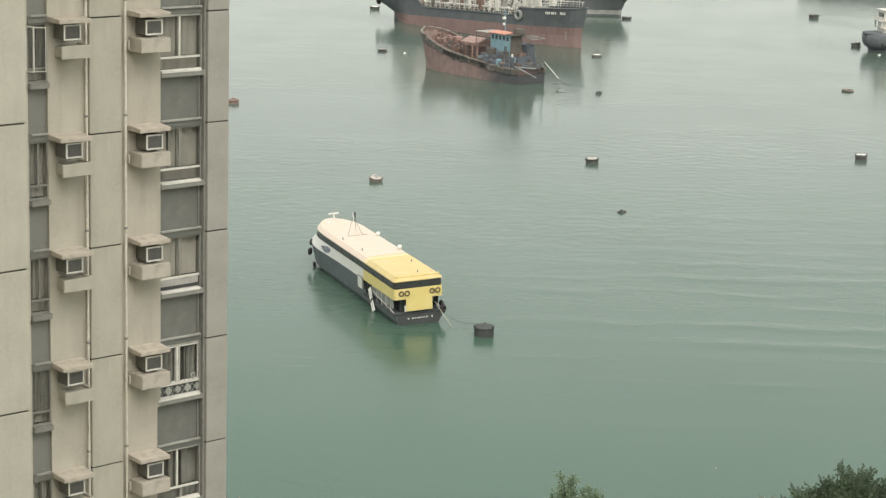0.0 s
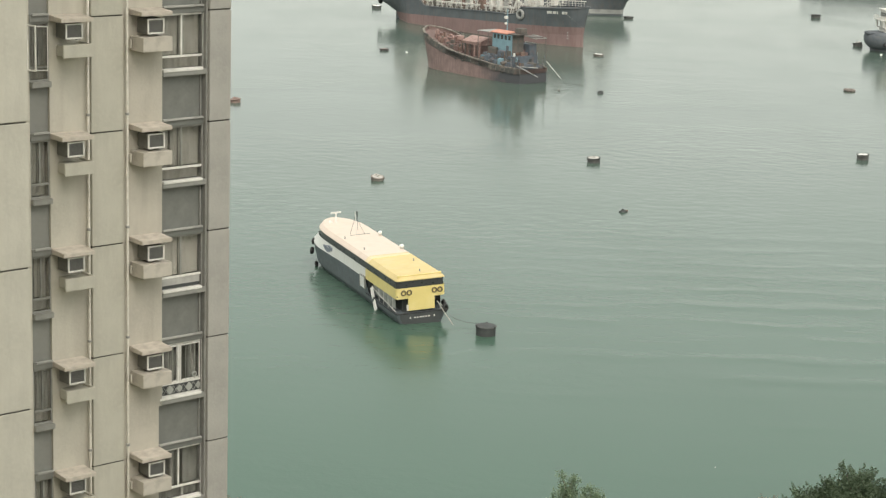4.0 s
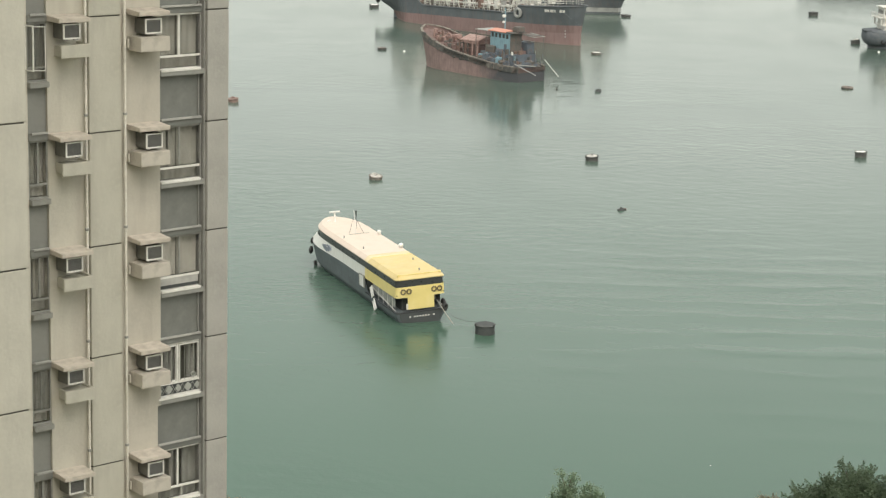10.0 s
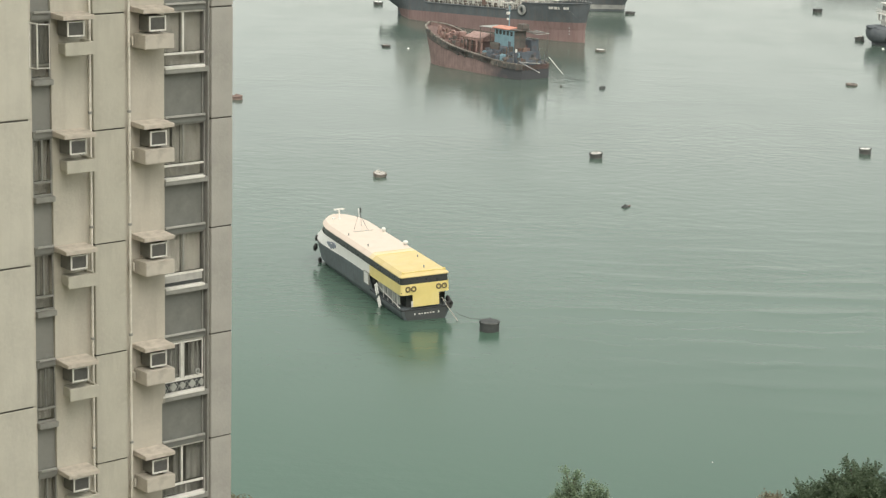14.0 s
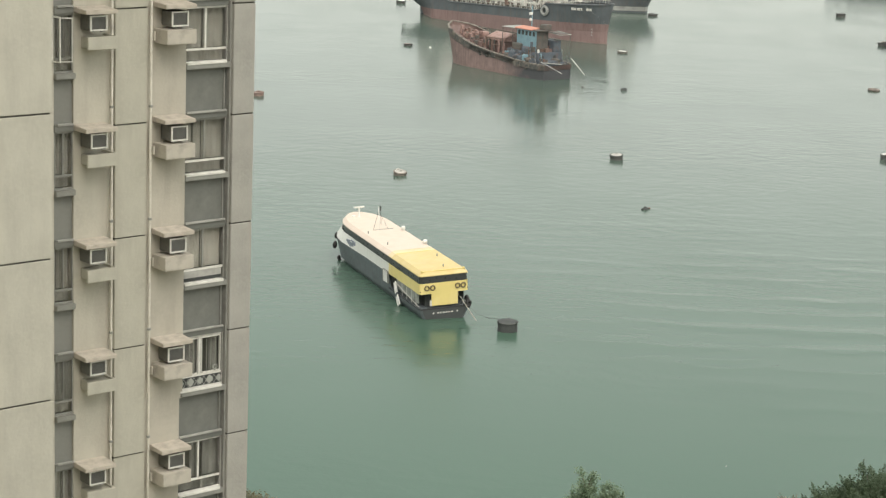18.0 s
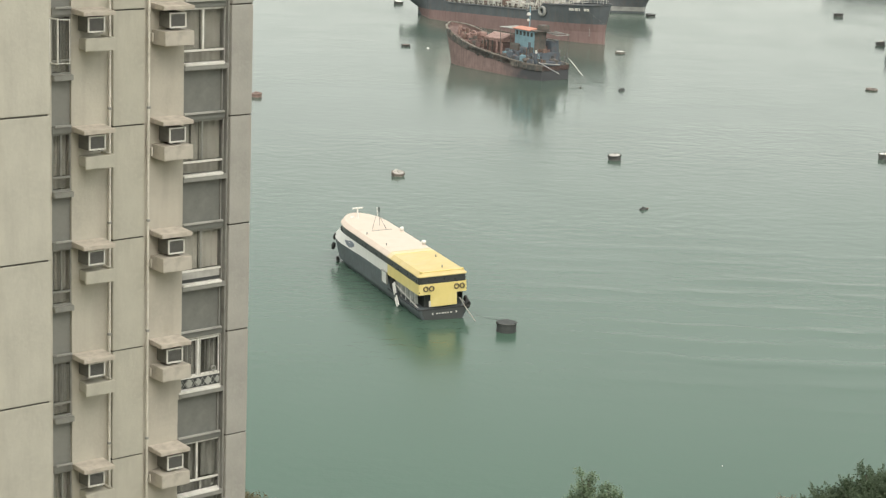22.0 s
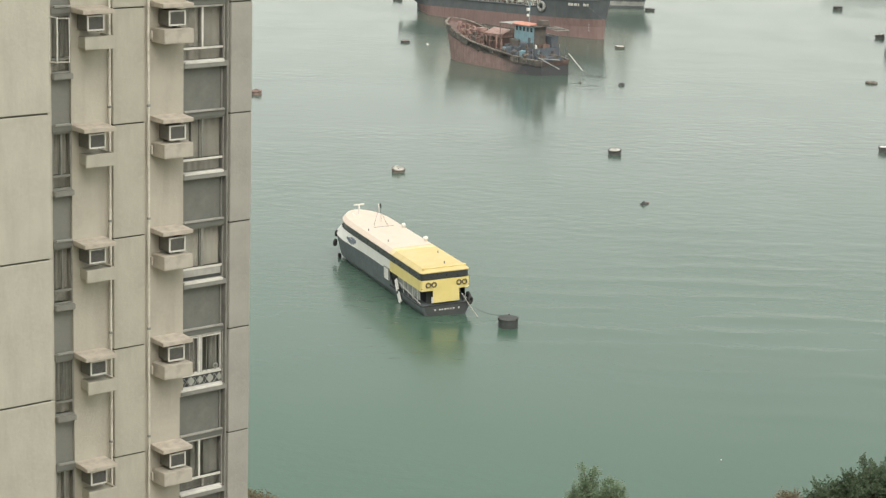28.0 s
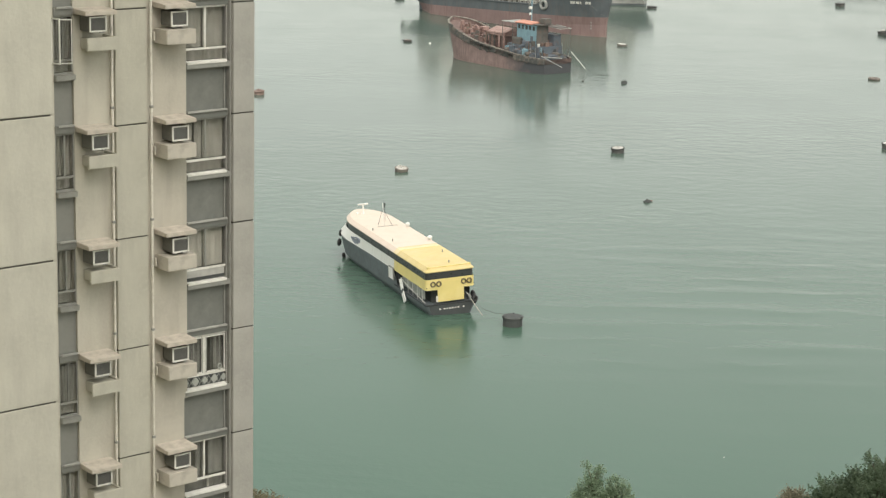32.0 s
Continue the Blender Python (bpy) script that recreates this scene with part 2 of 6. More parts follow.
F_DARK = mat("dark_cabin_paint", (0.055, 0.06, 0.058), 0.7, var=0.2, scale=1.5)
RUBBER = mat("black_rubber", (0.035, 0.035, 0.034), 0.85, var=0.2, scale=4)
STEEL_WHITE = mat("white_steel_paint", (0.66, 0.65, 0.61), 0.5, var=0.08, scale=2, stain=(0.34, 0.22, 0.14), stain_amt=0.4, stain_scale=2)
RUBBER_OLD = mat("greyed_rubber", (0.128, 0.142, 0.155), 0.9, var=0.2, scale=1.5, stain=(0.14, 0.13, 0.12), stain_amt=0.4, stain_scale=1.5)
ROPE = mat("mooring_rope", (0.42, 0.40, 0.35), 0.9, var=0.2, scale=6)
ROPE_DARK = mat("wet_rope", (0.06, 0.06, 0.055), 0.9, var=0.2, scale=6)
RING_DARK = mat("lifebuoy_cover", (0.16, 0.13, 0.07), 0.7, var=0.2, scale=4)
BLUE_MARK = mat("blue_emblem_paint", (0.24, 0.26, 0.30), 0.6, var=0.1)

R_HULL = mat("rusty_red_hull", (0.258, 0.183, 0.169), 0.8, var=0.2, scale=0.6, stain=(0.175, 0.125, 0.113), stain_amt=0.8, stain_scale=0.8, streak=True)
R_DECK = mat("red_oxide_deck", (0.195, 0.138, 0.126), 0.8, var=0.25, scale=0.8, stain=(0.15, 0.095, 0.08), stain_amt=0.7, stain_scale=1.4)
R_RAIL = mat("worn_grey_brown_rail", (0.205, 0.185, 0.158), 0.85, var=0.25, scale=1.2, stain=(0.085, 0.07, 0.062), stain_amt=0.9, stain_scale=0.9)


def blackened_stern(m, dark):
    """The base colour turns dark in ragged patches towards the stern (object y 12 to 2)."""
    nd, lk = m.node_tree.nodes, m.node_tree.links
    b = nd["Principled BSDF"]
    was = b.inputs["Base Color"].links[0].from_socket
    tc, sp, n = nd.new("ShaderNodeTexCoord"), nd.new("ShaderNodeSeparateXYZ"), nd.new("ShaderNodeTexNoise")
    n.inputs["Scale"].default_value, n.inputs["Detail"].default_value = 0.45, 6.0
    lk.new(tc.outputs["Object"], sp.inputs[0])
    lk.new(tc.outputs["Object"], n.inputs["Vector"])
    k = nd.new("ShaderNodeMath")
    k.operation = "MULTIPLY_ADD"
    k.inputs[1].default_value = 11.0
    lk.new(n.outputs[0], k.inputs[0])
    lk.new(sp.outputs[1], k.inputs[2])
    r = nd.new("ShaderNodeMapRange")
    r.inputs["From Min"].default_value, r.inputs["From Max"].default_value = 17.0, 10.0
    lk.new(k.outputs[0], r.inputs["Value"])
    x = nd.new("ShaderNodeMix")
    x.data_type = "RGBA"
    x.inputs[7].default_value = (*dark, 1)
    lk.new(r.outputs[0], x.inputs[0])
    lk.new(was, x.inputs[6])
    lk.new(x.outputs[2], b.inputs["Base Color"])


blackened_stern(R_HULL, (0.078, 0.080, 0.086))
R_PINK = mat("faded_pink_red_paint", (0.345, 0.236, 0.210), 0.8, var=0.2, scale=0.9, stain=(0.20, 0.11, 0.09), stain_amt=0.8, stain_scale=1.2)
R_ORANGE = mat("faded_orange_roof", (0.56, 0.27, 0.20), 0.7, var=0.1, scale=0.9, stain=(0.42, 0.2, 0.15), stain_amt=0.4, stain_scale=1.2)
R_BLUE = mat("sky_blue_cabin_paint", (0.215, 0.335, 0.385), 0.6, var=0.1, scale=0.8, stain=(0.14, 0.2, 0.23), stain_amt=0.5, stain_scale=1.2, streak=True)
R_STEEL = mat("blue_grey_steel", (0.108, 0.128, 0.150), 0.7, var=0.25, scale=0.7, stain=(0.16, 0.11, 0.09), stain_amt=0.6, stain_scale=1.0)
R_DARK = mat("dark_weathered_steel", (0.125, 0.118, 0.108), 0.8, var=0.25, scale=1.0, stain=(0.15, 0.09, 0.07), stain_amt=0.5, stain_scale=1.0)
RUST = mat("brown_rust", (0.195, 0.135, 0.112), 0.85, var=0.3, scale=1.5)
# black and red hull paint lightened, far haze put into the base colour
T_BLACK = mat("weathered_black_hull", (0.108, 0.121, 0.130), 0.6, var=0.15, scale=0.4, stain=(0.15, 0.135, 0.125), stain_amt=0.5, stain_scale=0.5, streak=True)
T_RED = mat("antifouling_red", (0.246, 0.170, 0.160), 0.75, var=0.12, scale=0.3, stain=(0.18, 0.10, 0.09), stain_amt=0.5, stain_scale=0.5, streak=True)
T_DECK = mat("grey_green_deck", (0.14, 0.13, 0.115), 0.8, var=0.2, scale=0.6, stain=(0.22, 0.13, 0.09), stain_amt=0.5, stain_scale=0.8)
T_GREY = mat("pale_grey_boot_stripe", (0.36, 0.36, 0.34), 0.7, var=0.15, scale=0.6, stain=(0.14, 0.15, 0.145), stain_amt=0.85, stain_scale=0.5)

B_STEEL = mat("buoy_dark_steel", (0.088, 0.088, 0.083), 0.75, var=0.2, scale=1.5, stain=(0.11, 0.106, 0.098), stain_amt=0.4, stain_scale=1.6)
B_BLACK = mat("buoy_black_steel", (0.056, 0.060, 0.058), 0.75, var=0.2, scale=1.5, stain=(0.085, 0.088, 0.084), stain_amt=0.4, stain_scale=1.6)
B_WORN = mat("buoy_worn_grey_brown", (0.17, 0.145, 0.128), 0.8, var=0.25, scale=1.5, stain=(0.36, 0.33, 0.29), stain_amt=0.6, stain_scale=1.4)
B_RUST = mat("buoy_rust_red", (0.245, 0.175, 0.15), 0.8, var=0.25, scale=1.5, stain=(0.10, 0.07, 0.06), stain_amt=0.6, stain_scale=1.8)
B_TOP = mat("buoy_pale_top", (0.78, 0.77, 0.73), 0.7, var=0.08, scale=1.5, stain=(0.4, 0.36, 0.3), stain_amt=0.4, stain_scale=2)
B_PATCHY = mat("buoy_patchy_white_top", (0.52, 0.50, 0.46), 0.7, var=0.15, scale=1.5, stain=(0.10, 0.095, 0.085), stain_amt=0.95, stain_scale=1.1)
B_TOP_DARK = mat("buoy_grey_top", (0.12, 0.122, 0.116), 0.7, var=0.25, scale=2)
BARK = mat("tree_bark", (0.12, 0.095, 0.07), 0.9, var=0.25, scale=3, bump=0.5, bscale=12)
SOIL = mat("shore_scrub_soil", (0.15, 0.145, 0.085), 0.95, var=0.35, scale=0.25, bump=0.6, bscale=2, stain=(0.07, 0.09, 0.045), stain_amt=0.8, stain_scale=0.12)
ROCK = mat("shore_rock", (0.24, 0.22, 0.19), 0.9, var=0.25, scale=0.8, bump=0.5, bscale=3)


def leaf_material(name, lo, hi):
    m = bpy.data.materials.new(name)
    m.use_nodes = True
    nd, lk = m.node_tree.nodes, m.node_tree.links
    b = nd["Principled BSDF"]
    b.inputs["Roughness"].default_value = 0.55
    g = nd.new("ShaderNodeNewGeometry")
    mx = nd.new("ShaderNodeMix")
    mx.data_type = "RGBA"
    mx.inputs[6].default_value, mx.inputs[7].default_value = (*lo, 1), (*hi, 1)
    lk.new(g.outputs["Random Per Island"], mx.inputs[0])
    lk.new(mx.outputs[2], b.inputs["Base Color"])
    # thin leaves let some light through
    tl, ms = nd.new("ShaderNodeBsdfTranslucent"), nd.new("ShaderNodeMixShader")
    lk.new(mx.outputs[2], tl.inputs["Color"])
    ms.inputs[0].default_value = 0.52
    lk.new(b.outputs[0], ms.inputs[1])
    lk.new(tl.outputs[0], ms.inputs[2])
    lk.new(ms.outputs[0], nd["Material Output"].inputs["Surface"])
    return m


LEAF = leaf_material("green_leaves", (0.102, 0.146, 0.080), (0.132, 0.178, 0.103))
LEAF_LIGHT = leaf_material("light_green_leaves", (0.205, 0.275, 0.172), (0.262, 0.335, 0.218))
LEAF_RUSSET = leaf_material("russet_shrub_leaves", (0.200, 0.190, 0.126), (0.300, 0.272, 0.188))
LEAF_DRY = leaf_material("dry_scrub_leaves", (0.12, 0.11, 0.06), (0.22, 0.19, 0.11))


# ---- building blocks ----
def part(name, bm, material, parent=None, label="", smooth=False):
    me = bpy.data.meshes.new(name)
    bmesh.ops.recalc_face_normals(bm, faces=bm.faces)
    if smooth:
        for f in bm.faces:
            f.smooth = True
    loose = [v for v in bm.verts if not v.link_faces]
    if loose:
        bmesh.ops.delete(bm, geom=loose, context="VERTS")
    bm.to_mesh(me)
    bm.free()
    me.materials.append(material)
    ob = new(name, me)
    if parent:
        ob.parent = parent
    if label:
        ob["label"] = label
    return ob


def share(ob, m, parent=None):
    """Another object on the same mesh, at m in its parent's space."""
    o = new(ob.name.split(".")[0], ob.data)
    o.parent = parent or ob.parent
    o.matrix_basis = m
    if "label" in ob:
        o["label"] = ob["label"]
    return o


def empty(name, m, label, category, group="", kind=""):
    ob = new(name)
    ob.matrix_basis = m
    return tagged(ob, label, category, group, kind)


def box(bm, x0, x1, y0, y1, z0, z1, bev=0.0):
    v = [bm.verts.new((x, y, z)) for z in (z0, z1) for y in (y0, y1) for x in (x0, x1)]
    fs = [bm.faces.new([v[i] for i in q]) for q in ((0, 2, 3, 1), (4, 5, 7, 6), (0, 1, 5, 4), (2, 6, 7, 3), (0, 4, 6, 2), (1, 3, 7, 5))]
    if bev:
        es = {e for f in fs for e in f.edges}
        bmesh.ops.bevel(bm, geom=list(es), offset=bev, segments=2, affect="EDGES")
    return bm


def boxes(*specs, bev=0.0):
    bm = bmesh.new()
    for s in specs:
        box(bm, *s, bev=bev)
    return bm


def tube(bm, pts, r, n=6, r1=None):
    """A round bar along points, tapering from r to r1."""
    pts = [Vector(p) for p in pts]
    rings = []
    for i, p in enumerate(pts):
        d = (pts[min(i + 1, len(pts) - 1)] - pts[max(i - 1, 0)]).normalized()
        a = d.orthogonal().normalized()
        b = d.cross(a)
        rad = r if r1 is None else r + (r1 - r) * i / (len(pts) - 1)
        rings.append([bm.verts.new(p + rad * (math.cos(k * 2 * math.pi / n) * a + math.sin(k * 2 * math.pi / n) * b)) for k in range(n)])
    for p, q in zip(rings, rings[1:]):
        for k in range(n):
            bm.faces.new((p[k], p[(k + 1) % n], q[(k + 1) % n], q[k]))
    bm.faces.new(rings[0][::-1])
    bm.faces.new(rings[-1])
    return bm


def bars(r, *lines, n=6):
    bm = bmesh.new()
    for l in lines:
        tube(bm, l, r, n)
    return bm


def torus(bm, c, R, r, axis=(0, 1, 0), nR=20, nr=8):
    q = Vector((0, 0, 1)).rotation_difference(Vector(axis))
    rings = []
    for i in range(nR):
        a = 2 * math.pi * i / nR
        ring = []
        for j in range(nr):
            b = 2 * math.pi * j / nr
            ring.append(bm.verts.new(Vector(c) + q @ Vector(((R + r * math.cos(b)) * math.cos(a), (R + r * math.cos(b)) * math.sin(a), r * math.sin(b)))))
        rings.append(ring)
    for i in range(nR):
        p, s = rings[i], rings[(i + 1) % nR]
        for j in range(nr):
            bm.faces.new((p[j], s[j], s[(j + 1) % nr], p[(j + 1) % nr]))
    return bm


def lathe(bm, profile, n=20, c=(0, 0, 0)):
    """A turned solid: profile of (radius, z)."""
    rings = [[bm.verts.new((c[0] + r * math.cos(2 * math.pi * k / n), c[1] + r * math.sin(2 * math.pi * k / n), c[2] + z)) for k in range(n)] for r, z in profile]
    for p, q in zip(rings, rings[1:]):
        for k in range(n):
            bm.faces.new((p[k], p[(k + 1) % n], q[(k + 1) % n], q[k]))
    bm.faces.new(rings[0][::-1])
    bm.faces.new(rings[-1])
    return bm


def loft(bm, rings, cap=True, closed=True):
    vs = [[bm.verts.new(p) for p in r] for r in rings]
    n = len(vs[0])
    for p, q in zip(vs, vs[1:]):
        for k in range(n if closed else n - 1):
            bm.faces.new((p[k], p[(k + 1) % n], q[(k + 1) % n], q[k]))
    if cap:
        bm.faces.new(vs[0][::-1])
        bm.faces.new(vs[-1])
    return bm


def frame_bm(w, h, t, d):
    """An open rectangular frame in the xz plane, w by h, bar width t, depth d, its corner at the origin, its back at y 0."""
    return boxes((0, t, -d, 0, 0, h), (w - t, w, -d, 0, 0, h), (t, w - t, -d, 0, 0, t), (t, w - t, -d, 0, h - t, h))


# ---- structure: water and shore ----
bm = bmesh.new()
bmesh.ops.create_grid(bm, x_segments=2, y_segments=2, size=4500)
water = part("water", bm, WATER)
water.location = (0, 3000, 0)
tagged(water, "murky green harbour water with long soft ripples", "water", kind="structure")


def shore_y(x):
    return 156 + 3.5 * math.sin(x * 0.07 + 1.0) + 2.0 * math.sin(x * 0.23) + 7.5 * math.exp(-((x + 17) / 5) ** 2) + 6 * math.exp(-((x - 29) / 6) ** 2)


bm = bmesh.new()
xs = [-3000, -1200, -500, -200] + [-120 + 2.0 * i for i in range(121)] + [200, 500, 1200, 3000]
prof = [(-3000, 4.0), (-400, 4.0), (-60, 4.0), (-30, 3.6), (-14, 3.0), (-8, 2.6), (-4, 2.0), (-1.5, 1.0), (0, 0.1), (3, -1.2)]
grid = []
for x in xs:
    col = []
    for dy, z in prof:
        j = 0.35 * noise.noise(Vector((x * 0.31, dy * 0.4, 2.0))) if -30 < dy < 2 else 0
        col.append(bm.verts.new((x, shore_y(max(-120, min(120, x))) + dy, z + j)))
    grid.append(col)
for a, b in zip(grid, grid[1:]):
    for k in range(len(prof) - 1):
        bm.faces.new((a[k], b[k], b[k + 1], a[k + 1]))
ground = part("ground", bm, SOIL, smooth=True)
tagged(ground, "scrubby brown-green shore ground above the water", "ground", kind="structure")

# unseen wall added behind the camera: closes the place, shades the tower's lower storeys
back_wall = part("wall_south", boxes((-34.0, 34.0, -14.0, -0.8, 3.6, 66.5)), SHADE_WALL_GREY)
tagged(back_wall, "plain grey wall, unseen, added to shade the tower", "wall", kind="structure")

# ---- apartment tower ----
# its own space: x along the facade (away from the viewer), y out of the wall towards the viewer is -y, z up
FAC = math.degrees(math.pi / 2 - radians(48.367))
TOWER = pose(-7.875, 49.619, 0, 0, 0, FAC)
STOREY, JOINT0 = 2.803, 54.42
LOW, HIGH = 3.6, 74.0
levels = [JOINT0 - STOREY * k for k in range(-6, 18)]
tower = empty("apartment_tower", TOWER, "tall cream concrete apartment tower with grey window bays", "apartment building")


def wall_piece(name, x0, x1, y0, y1, material, z0=LOW, z1=HIGH, label=""):
    return part(name, boxes((x0, x1, y0, y1, z0, z1)), material, tower, label)


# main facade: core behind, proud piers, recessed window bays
# solid core, coloured dark to stand for unlit rooms behind the windows
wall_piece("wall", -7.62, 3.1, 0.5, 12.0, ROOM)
wall_piece("wall", -2.09, -1.0, 0.0, 0.5, WALL_WARM, label="beige bay wall")
step_z = levels[9] - 1.6  # the bay is a little wider below this sill
wall_piece("wall", -0.10, 1.08, 0.0, 0.5, WALL_WARM_SHADED, z0=step_z, label="beige bay wall")
wall_piece("wall", -0.10, 0.985, 0.0, 0.5, WALL_WARM_SHADED, z1=step_z, label="beige bay wall")
wall_piece("wall", -7.62, -2.62, 0.0, 0.5, WALL_WARM)
wall_piece("roof", -20.0, 3.2, -8.7, 12.1, LEDGE, HIGH, HIGH + 0.3)
# joints are real gaps between cast panels
GAP = 0.035
for x0, x1, y0, paint in ((-1.0, -0.10, -0.10, WALL), (2.45, 3.1, -0.06, WALL_PIER)):
    cuts = [HIGH] + levels + [LOW]
    wall_piece("joint_backing", x0 + 0.01, x1 - 0.01, y0 + 0.04, 0.5, JOINT)
    first = {}
    for a, b in zip(cuts, cuts[1:]):
        h = round(a - b - GAP, 3)
        if h <= 0.1:
            continue
        if h not in first:
            first[h] = part("wall_panel", boxes((x0, x1, y0, 0.5, 0, h), bev=0.012), paint, tower)
            first[h].location = (0, 0, b + GAP / 2)
        else:
            share(first[h], Matrix.Translation((0, 0, b + GAP / 2)))
# the nearer wing, 8.6 m in front of the facade
WZ0 = 53.64
wlev = [z for z in (WZ0 - STOREY * k for k in range(-7, 18)) if LOW + 0.5 < z < HIGH]
wall_piece("joint_backing", -19.99, -7.66, -8.57, 0.5, JOINT)
cuts = [HIGH] + wlev + [LOW]
first = {}
for a, b in zip(cuts, cuts[1:]):
    h = round(a - b - GAP, 3)
    if h not in first:
        first[h] = part("wall_panel", boxes((-20.0, -7.62, -8.6, 0.49, 0, h), bev=0.012), WALL, tower)
        first[h].location = (0, 0, b + GAP / 2)
    else:
        share(first[h], Matrix.Translation((0, 0, b + GAP / 2)))


# drain pipes with collars, in lengths
def drain_pipe(x, y, r, first_collar):
    p = part("drain_pipe", bars(r, [(x, y, LOW), (x, y, HIGH)], n=10), PIPE, tower, "pale drain pipe with dark collars", smooth=True)
    col = part("collar", lathe(bmesh.new(), [(r + 0.012, 0), (r + 0.02, 0.01), (r + 0.02, 0.05), (r + 0.012, 0.06)], 10), GREY_TRIM, p)
    col.location = (x, y, first_collar)
    z = first_collar - STOREY
    while z > LOW:
        share(col, Matrix.Translation((x, y, z)))
        z -= STOREY
    z = first_collar + STOREY
    while z < HIGH:
        share(col, Matrix.Translation((x, y, z)))
        z += STOREY


drain_pipe(-0.03, -0.15, 0.032, 52.0)
drain_pipe(-1.09, -0.09, 0.034, 52.05)

# canopies and ledges of the air conditioners


def slab(bm, x0, x1, d, z0, z1, zf):
    """A slab whose top falls to the front."""
    v = [bm.verts.new(p) for p in ((x0, 0, z0), (x1, 0, z0), (x1, -d, z0), (x0, -d, z0), (x0, 0, z1), (x1, 0, z1), (x1, -d, zf), (x0, -d, zf))]
    for q in ((0, 1, 2, 3), (7, 6, 5, 4), (0, 4, 5, 1), (1, 5, 6, 2), (2, 6, 7, 3), (3, 7, 4, 0)):
        bm.faces.new([v[i] for i in q])
    bmesh.ops.bevel(bm, geom=list(bm.edges), offset=0.012, segments=2, affect="EDGES")
    return bm


def ac_niche(x0, x1, lx0, ltop, tray):
    """A sloping canopy over the unit and the ledge under it: a solid box, or a tray with a front panel over a set-back floor."""
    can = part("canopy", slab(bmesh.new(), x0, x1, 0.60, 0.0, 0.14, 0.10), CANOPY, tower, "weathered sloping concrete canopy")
    if tray:
        bm = boxes((lx0, x1, -0.60, -0.53, ltop - 0.31, ltop), (lx0 + 0.16, x1, -0.53, 0, ltop - 0.31, ltop - 0.06), (x1 - 0.06, x1, -0.53, 0, ltop - 0.06, ltop), bev=0.012)
    else:
        bm = boxes((lx0, x1, -0.60, 0, ltop - 0.35, ltop), bev=0.014)
    led = part("ledge", bm, WALL if tray else LEDGE, tower, "concrete tray under the unit" if tray else "concrete ledge box under the unit")
    return can, led


def air_conditioner(w, h):
    """A window unit: casing through the wall, white front frame, fins, drain."""
    ac = empty("air_conditioner", Matrix(), "old window air conditioner in white frame on ledge", "air conditioner", "air conditioners on the facade")
    part("casing", boxes((0, w, -0.33, 0.12, 0, h), bev=0.01), CASING, ac)
    f = part("front_frame", frame_bm(w, h, 0.032, 0.035), ALU_WHITE, ac, "white front frame")
    f.location = (0, -0.33, 0)
    n = int((h - 0.1) / 0.0245)
    part("grille", boxes(*[(0.035, w - 0.035, -0.345, -0.332, 0.045 + 0.0245 * i, 0.057 + 0.0245 * i) for i in range(n)]), GRILLE, ac, "dark condenser fins")
    part("foot", boxes((w * 0.65, w * 0.87, -0.36, -0.28, -0.03, 0.0)), GREY_TRIM, ac)
    part("foot", boxes((0.05, 0.12, -0.34, -0.28, -0.03, 0.0)), GREY_TRIM, ac)
    return ac


